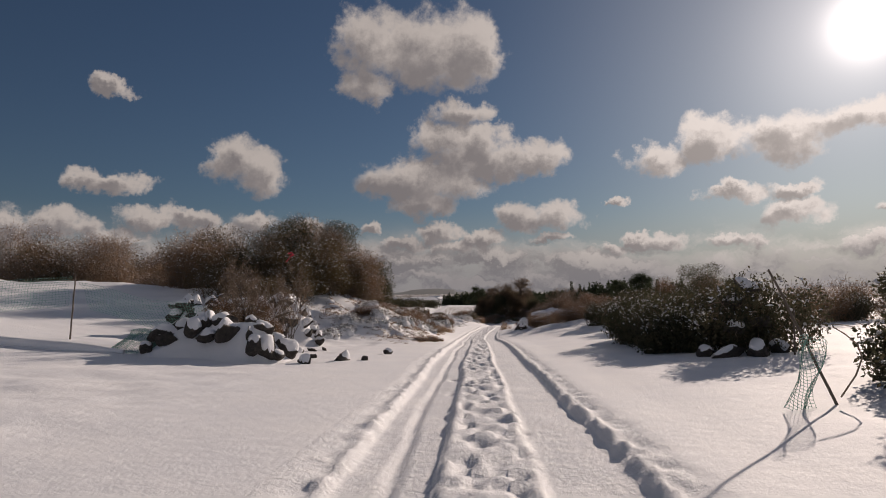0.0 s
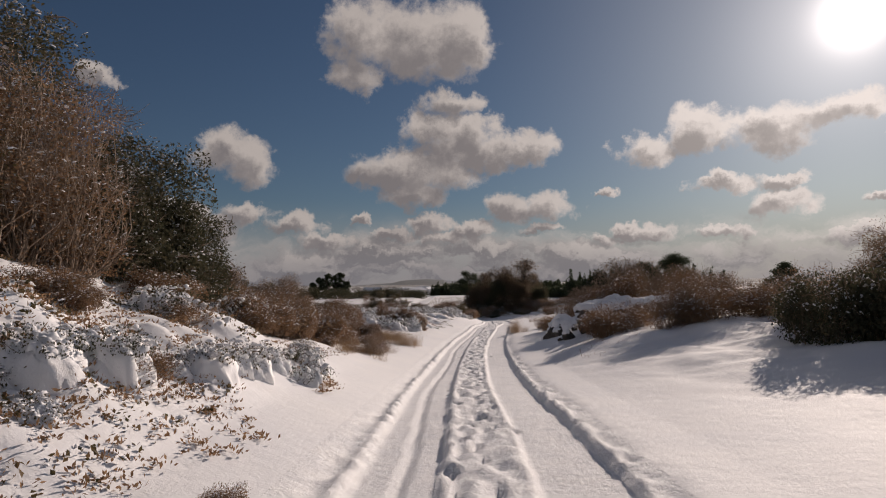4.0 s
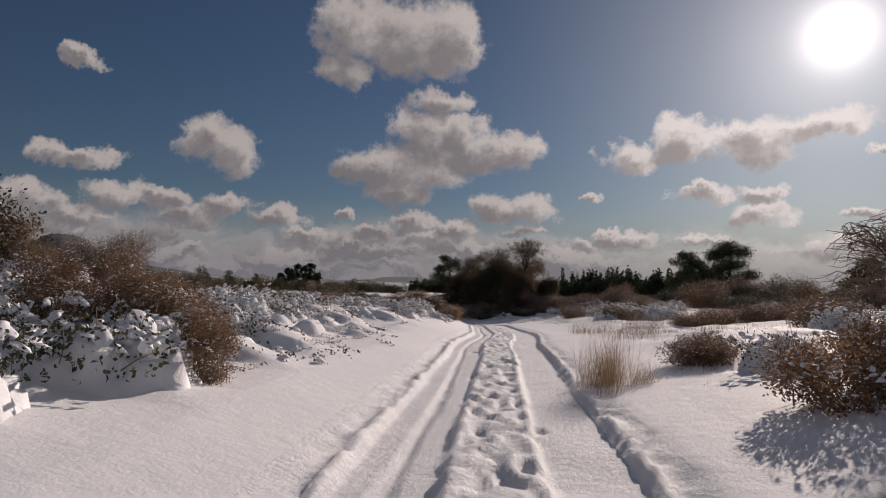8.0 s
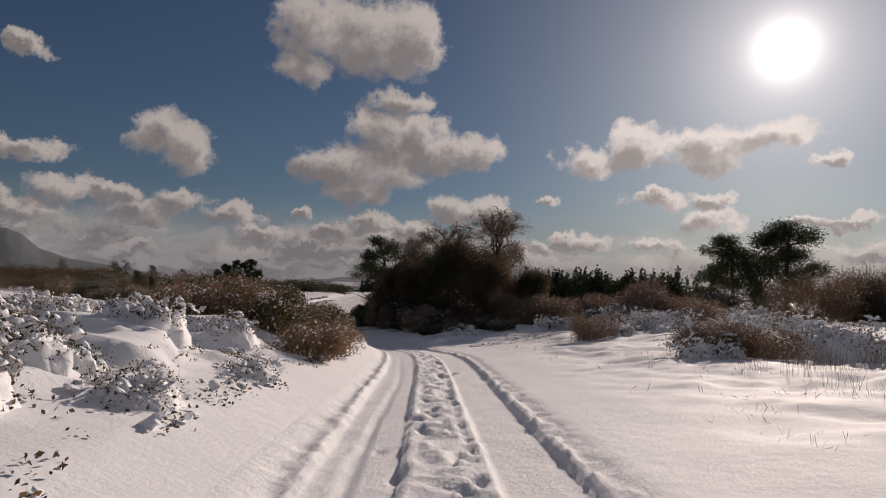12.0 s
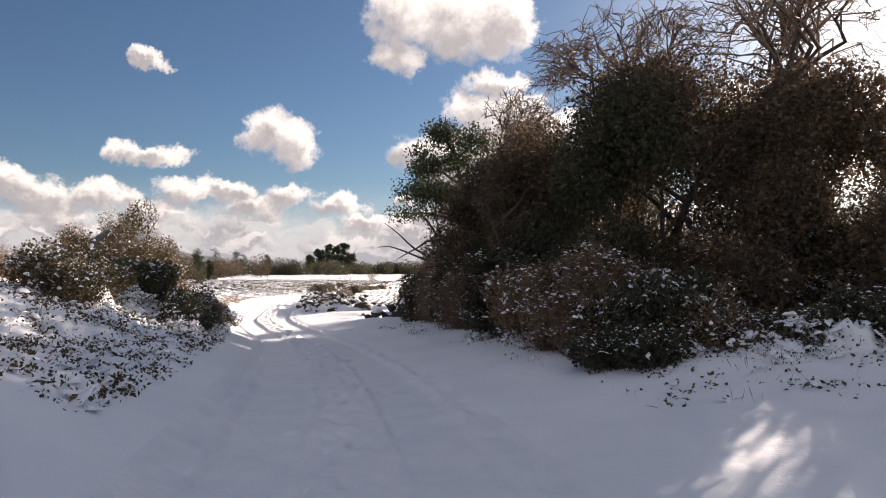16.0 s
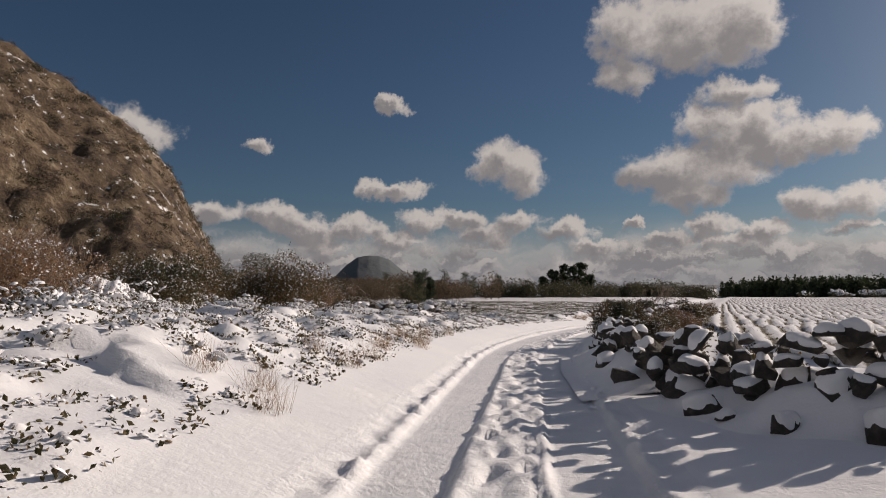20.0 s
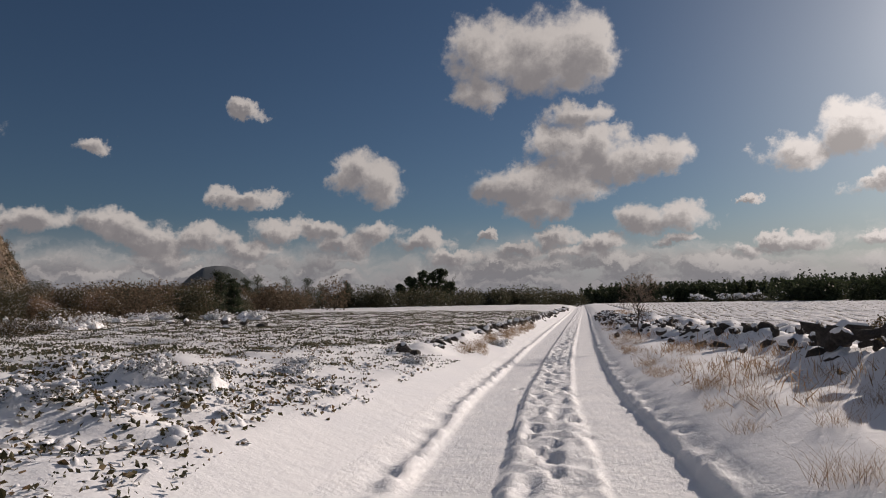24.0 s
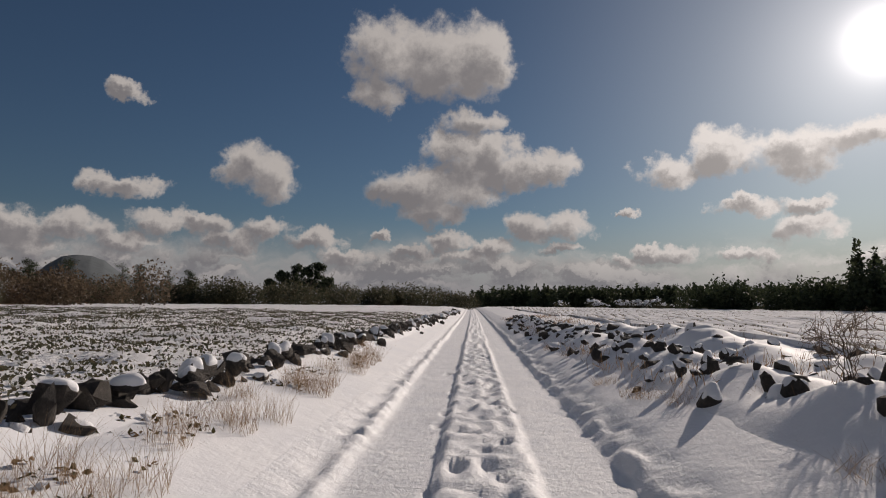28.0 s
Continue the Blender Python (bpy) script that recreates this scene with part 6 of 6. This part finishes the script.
def strand_sheet(name, corner, across, down, nu, nv, sag, r=0.006, seed=0):
    """A slack net of crossing strands."""
    rng = np.random.RandomState(seed)
    corner, across, down = np.array(corner, float), np.array(across, float), np.array(down, float)

    def pt(u, v):
        return corner + across * u + down * v + np.array([0.05 * math.sin(9 * u + 4 * v), 0.06 * math.sin(7 * v + 3 * u), -sag * math.sin(math.pi * u) * (0.4 + 0.6 * v) + 0.03 * math.sin(11 * u)])
    lines = []
    for i in range(nu + 1):
        lines.append((np.array([pt(i / nu, k / 5) for k in range(6)]), [r] * 6))
    for j in range(nv + 1):
        lines.append((np.array([pt(k / 12, j / nv) for k in range(13)]), [r] * 13))
    return tubes(name, lines, NET, 3)


def post(x, y, h, r, lean_x=0.0, lean_y=0.0, label="thin weathered wooden post standing in the snow"):
    z = on_ground(x, y, 0.1)
    k = 6
    pts = np.array([(lean_x * h * i / k + 0.01 * math.sin(3 * i), lean_y * h * i / k, h * i / k) for i in range(k + 1)])
    e = new("post", tubes("post", [(pts, list(np.linspace(r, r * 0.75, k + 1)))], WOOD, 7))
    e.location = (x, y, z)
    return tagged(e, label, "post")


def z_at(x, y):
    return on_ground(x, y, 0)


post(-9.8, 15.6, 1.75, 0.022, 0.06, 0.0)
fence = new("net_fence")
tagged(fence, "slack green net hung between posts over the snow", "net")
add_part("net", strand_sheet("net", (-14.4, 15.0, z_at(-14.4, 15.0) + 0.75), (4.6, 0.6, z_at(-9.8, 15.6) + 0.85 - z_at(-14.4, 15.0)), (0, -0.1, -0.72), 60, 12, 0.1, 0.003, 1), fence)
add_part("net", strand_sheet("net", (-9.7, 15.7, z_at(-9.7, 15.7) + 1.45), (3.0, 1.6, -0.75), (0.2, 0.3, -0.7), 46, 10, 0.2, 0.003, 2), fence)
heap_net = new("fallen_net", strand_sheet("fallen_net", (-7.7, 14.6, z_at(-7.7, 14.6) + 0.5), (1.7, -0.1, 0.1), (-0.3, -0.5, -0.48), 60, 24, 0.1, 0.0045, 3))
tagged(heap_net, "crumpled green net beside the boulders", "net")
bale = new("rolled_sheet", tubes("rolled_sheet", [(np.array([(-14.6 + 0.8 * i, 14.3 - 0.06 * i + 0.05 * math.sin(2 * i), z_at(-14.6 + 0.8 * i, 14.3 - 0.06 * i) + 0.06) for i in range(10)]), [0.05, 0.1, 0.13, 0.12, 0.14, 0.13, 0.12, 0.14, 0.1, 0.05])], SNOW, 9))
tagged(bale, "rolled pale sheeting under snow beside the plot", "sheet")

post(4.05, 6.9, 1.55, 0.017, -0.42, 0.05, "thin bamboo stick leaning beside the lane")
post(6.4, 12.3, 1.0, 0.02, 0.03, 0.0)
post(8.3, 15.5, 1.1, 0.018, -0.1, 0.0)
near_net = new("hanging_net", strand_sheet("hanging_net", (3.5, 6.6, z_at(3.5, 6.6) + 0.78), (0.34, 0.15, -0.05), (-0.12, 0.05, -0.75), 16, 22, 0.05, 0.003, 4))
tagged(near_net, "torn green net hanging from a leaning stick", "net")
bramble_stem = new("bramble_bush", tubes("bramble_stem", [(np.array([(4.0 + 0.35 * t + 0.2 * math.sin(4 * t), 6.8 + 0.4 * t, z_at(4.0, 6.8) + 0.1 + 1.15 * t - 0.45 * t * t) for t in np.linspace(0, 1.6, 9)]), list(np.linspace(0.012, 0.004, 9)))], TWIG, 4))
tagged(bramble_stem, "arching bare bramble stem beside the net", "bramble")
hedge(["evergreen"], (5.4, 7.0), (6.4, 8.5), 3, 0.8, 1.2, 301, 0.15)

# ---- far buildings ----
WALLS = material("pale_render", tint_build([(0.3, (0.55, 0.53, 0.5)), (0.7, (0.7, 0.68, 0.64))], 0.5, 0, island=False), 0.8)
PANE = material("dark_window", tint_build([(0.3, (0.03, 0.035, 0.04)), (0.7, (0.06, 0.065, 0.07))], 0.5, 0, island=False), 0.2)


def block_mesh(name, sx, sy, sz, mat):
    bm = bmesh.new()
    bmesh.ops.create_cube(bm, size=1)
    for v in bm.verts:
        v.co = Vector((v.co.x * sx, v.co.y * sy, (v.co.z + 0.5) * sz))
    bmesh.ops.bevel(bm, geom=list(bm.edges), offset=0.05, segments=1, affect="EDGES")
    me = bpy.data.meshes.new(name)
    bm.to_mesh(me)
    bm.free()
    me.materials.append(mat)
    return me


def house(x, y, w, d, h, turn, label):
    e = new("house")
    e.matrix_basis = Matrix.Translation((x, y, on_ground(x, y, 0.2))) @ Euler((0, 0, turn)).to_matrix().to_4x4()
    tagged(e, label, "house", "far farm buildings")
    add_part("wall", block_mesh("wall", w, d, h, WALLS), e)
    k = 0.5
    v = [(-w / 2 - k, -d / 2 - k, h), (w / 2 + k, -d / 2 - k, h), (w / 2 + k, d / 2 + k, h), (-w / 2 - k, d / 2 + k, h), (-w / 2, 0, h + d * 0.28), (w / 2, 0, h + d * 0.28)]
    me = bpy.data.meshes.new("roof")
    me.from_pydata(v, [], [(0, 1, 5, 4), (2, 3, 4, 5), (1, 2, 5), (3, 0, 4), (3, 2, 1, 0)])
    me.materials.append(SNOW)
    add_part("roof", me, e, "snow-covered roof")
    for i in (-0.3, 0.05, 0.32):
        wn = add_part("window", block_mesh("window", w * 0.14, 0.1, h * 0.3, PANE), e)
        wn.location = (w * i, -d / 2, h * 0.4)
    dr = add_part("door", block_mesh("door", w * 0.09, 0.1, h * 0.62, PANE), e)
    dr.location = (w * 0.2, -d / 2, 0)


FAR = "pale farm building with a snow-covered roof in the distance"
house(-7, 405, 9, 6, 3.0, 0.2, FAR)
for i, (x, y, w) in enumerate([(-48, 420, 12), (-36, 455, 10), (-28, 520, 16), (-44, 600, 14), (-20, 620, 12), (-8, 560, 10), (-70, 560, 13), (-95, 520, 11), (8, 700, 18), (-30, 760, 16)]):
    house(x, y, w, w * 0.6, 3.6, 0.3 * i, FAR)
for i, ((x0, y0), (x1, y1)) in enumerate([((-120, 300), (-20, 330)), ((-90, 390), (10, 420)), ((-150, 470), (0, 520)), ((-160, 620), (40, 640)), ((-90, 760), (60, 800))]):
    far_row("field_bank", "dark hedge between far snowy fields", [(x0, y0), ((x0 + x1) / 2, (y0 + y1) / 2 + 6), (x1, y1)], 90, 2.0 + 0.4 * i, 1.3 + 0.25 * i, 4000, 0.6 + 0.1 * i, LEAF_DARK, 310 + i, 1.5, 300, 0.6)

# ---- bare stems and trail ribbons ----
STEMS = "thin bare shrub with upright stems beside the boulders"
for i, (x, y, h) in enumerate([(-5.6, 16.4, 2.5), (-4.6, 16.9, 2.6), (-6.2, 17.3, 2.7), (-5.2, 17.6, 2.2)]):
    twig_crown(x, y, STEMS, 0.024, (0.05, 0, h * 0.6), (0.55, 0.55, h * 0.42), 401 + i, 10, 5, 5, 0.005, (0, 0, 0.12))
hedge(["withered"], (-6.6, 16.6), (-4.9, 17.2), 6, 0.55, 1.25, 405, 0.15, "brown scrub between the stones")
hedge(["olive", "withered"], (-7.6, 20.7), (-5.6, 21.2), 4, 0.45, 1.3, 406, 0.12, "ivy growing on the tumbled wall")
RIBBON = material("red_ribbon", tint_build([(0.3, (0.55, 0.03, 0.06)), (0.7, (0.75, 0.06, 0.1))], 8.0, 0, island=False), 0.6)


def ribbon(x, y, z, turn):
    """A cloth strip knotted round a stem, two loose ends blowing."""
    e = new("trail_ribbon")
    e.matrix_basis = pose(x, y, z, 0, 0, turn)
    tagged(e, "red cloth trail ribbon knotted round a bare stem", "ribbon")
    for name, dx, dz, w in (("streamer", 0.2, -0.16, 0.022), ("streamer", 0.15, 0.07, 0.018)):
        t = np.linspace(0, 1, 9)
        c = np.stack([dx * t, 0.03 * np.sin(7 * t), dz * t + 0.03 * np.sin(5 * t)], -1)
        up = np.stack([0 * t, 0.3 * w * np.sin(4 * t), 0 * t + w], -1)
        back = np.array([0.0, 0.002, 0.0])
        v = np.concatenate([c + up, c - up, c - up + back, c + up + back])
        k = np.arange(8)
        f = np.concatenate([np.stack([k + a, k + a + 1, k + b + 1, k + b], -1) for a, b in ((0, 9), (9, 18), (18, 27), (27, 0))])
        add_part(name, mesh_from(name, v, f, RIBBON, True), e)
    a = np.linspace(0, 2 * np.pi, 9)
    add_part("knot", tubes("knot", [(np.stack([0.02 * np.cos(a), 0.02 * np.sin(a), 0 * a], -1), [0.012] * 9)], RIBBON, 5), e)


ribbon(-4.5, 16.9, 1.1, 200)
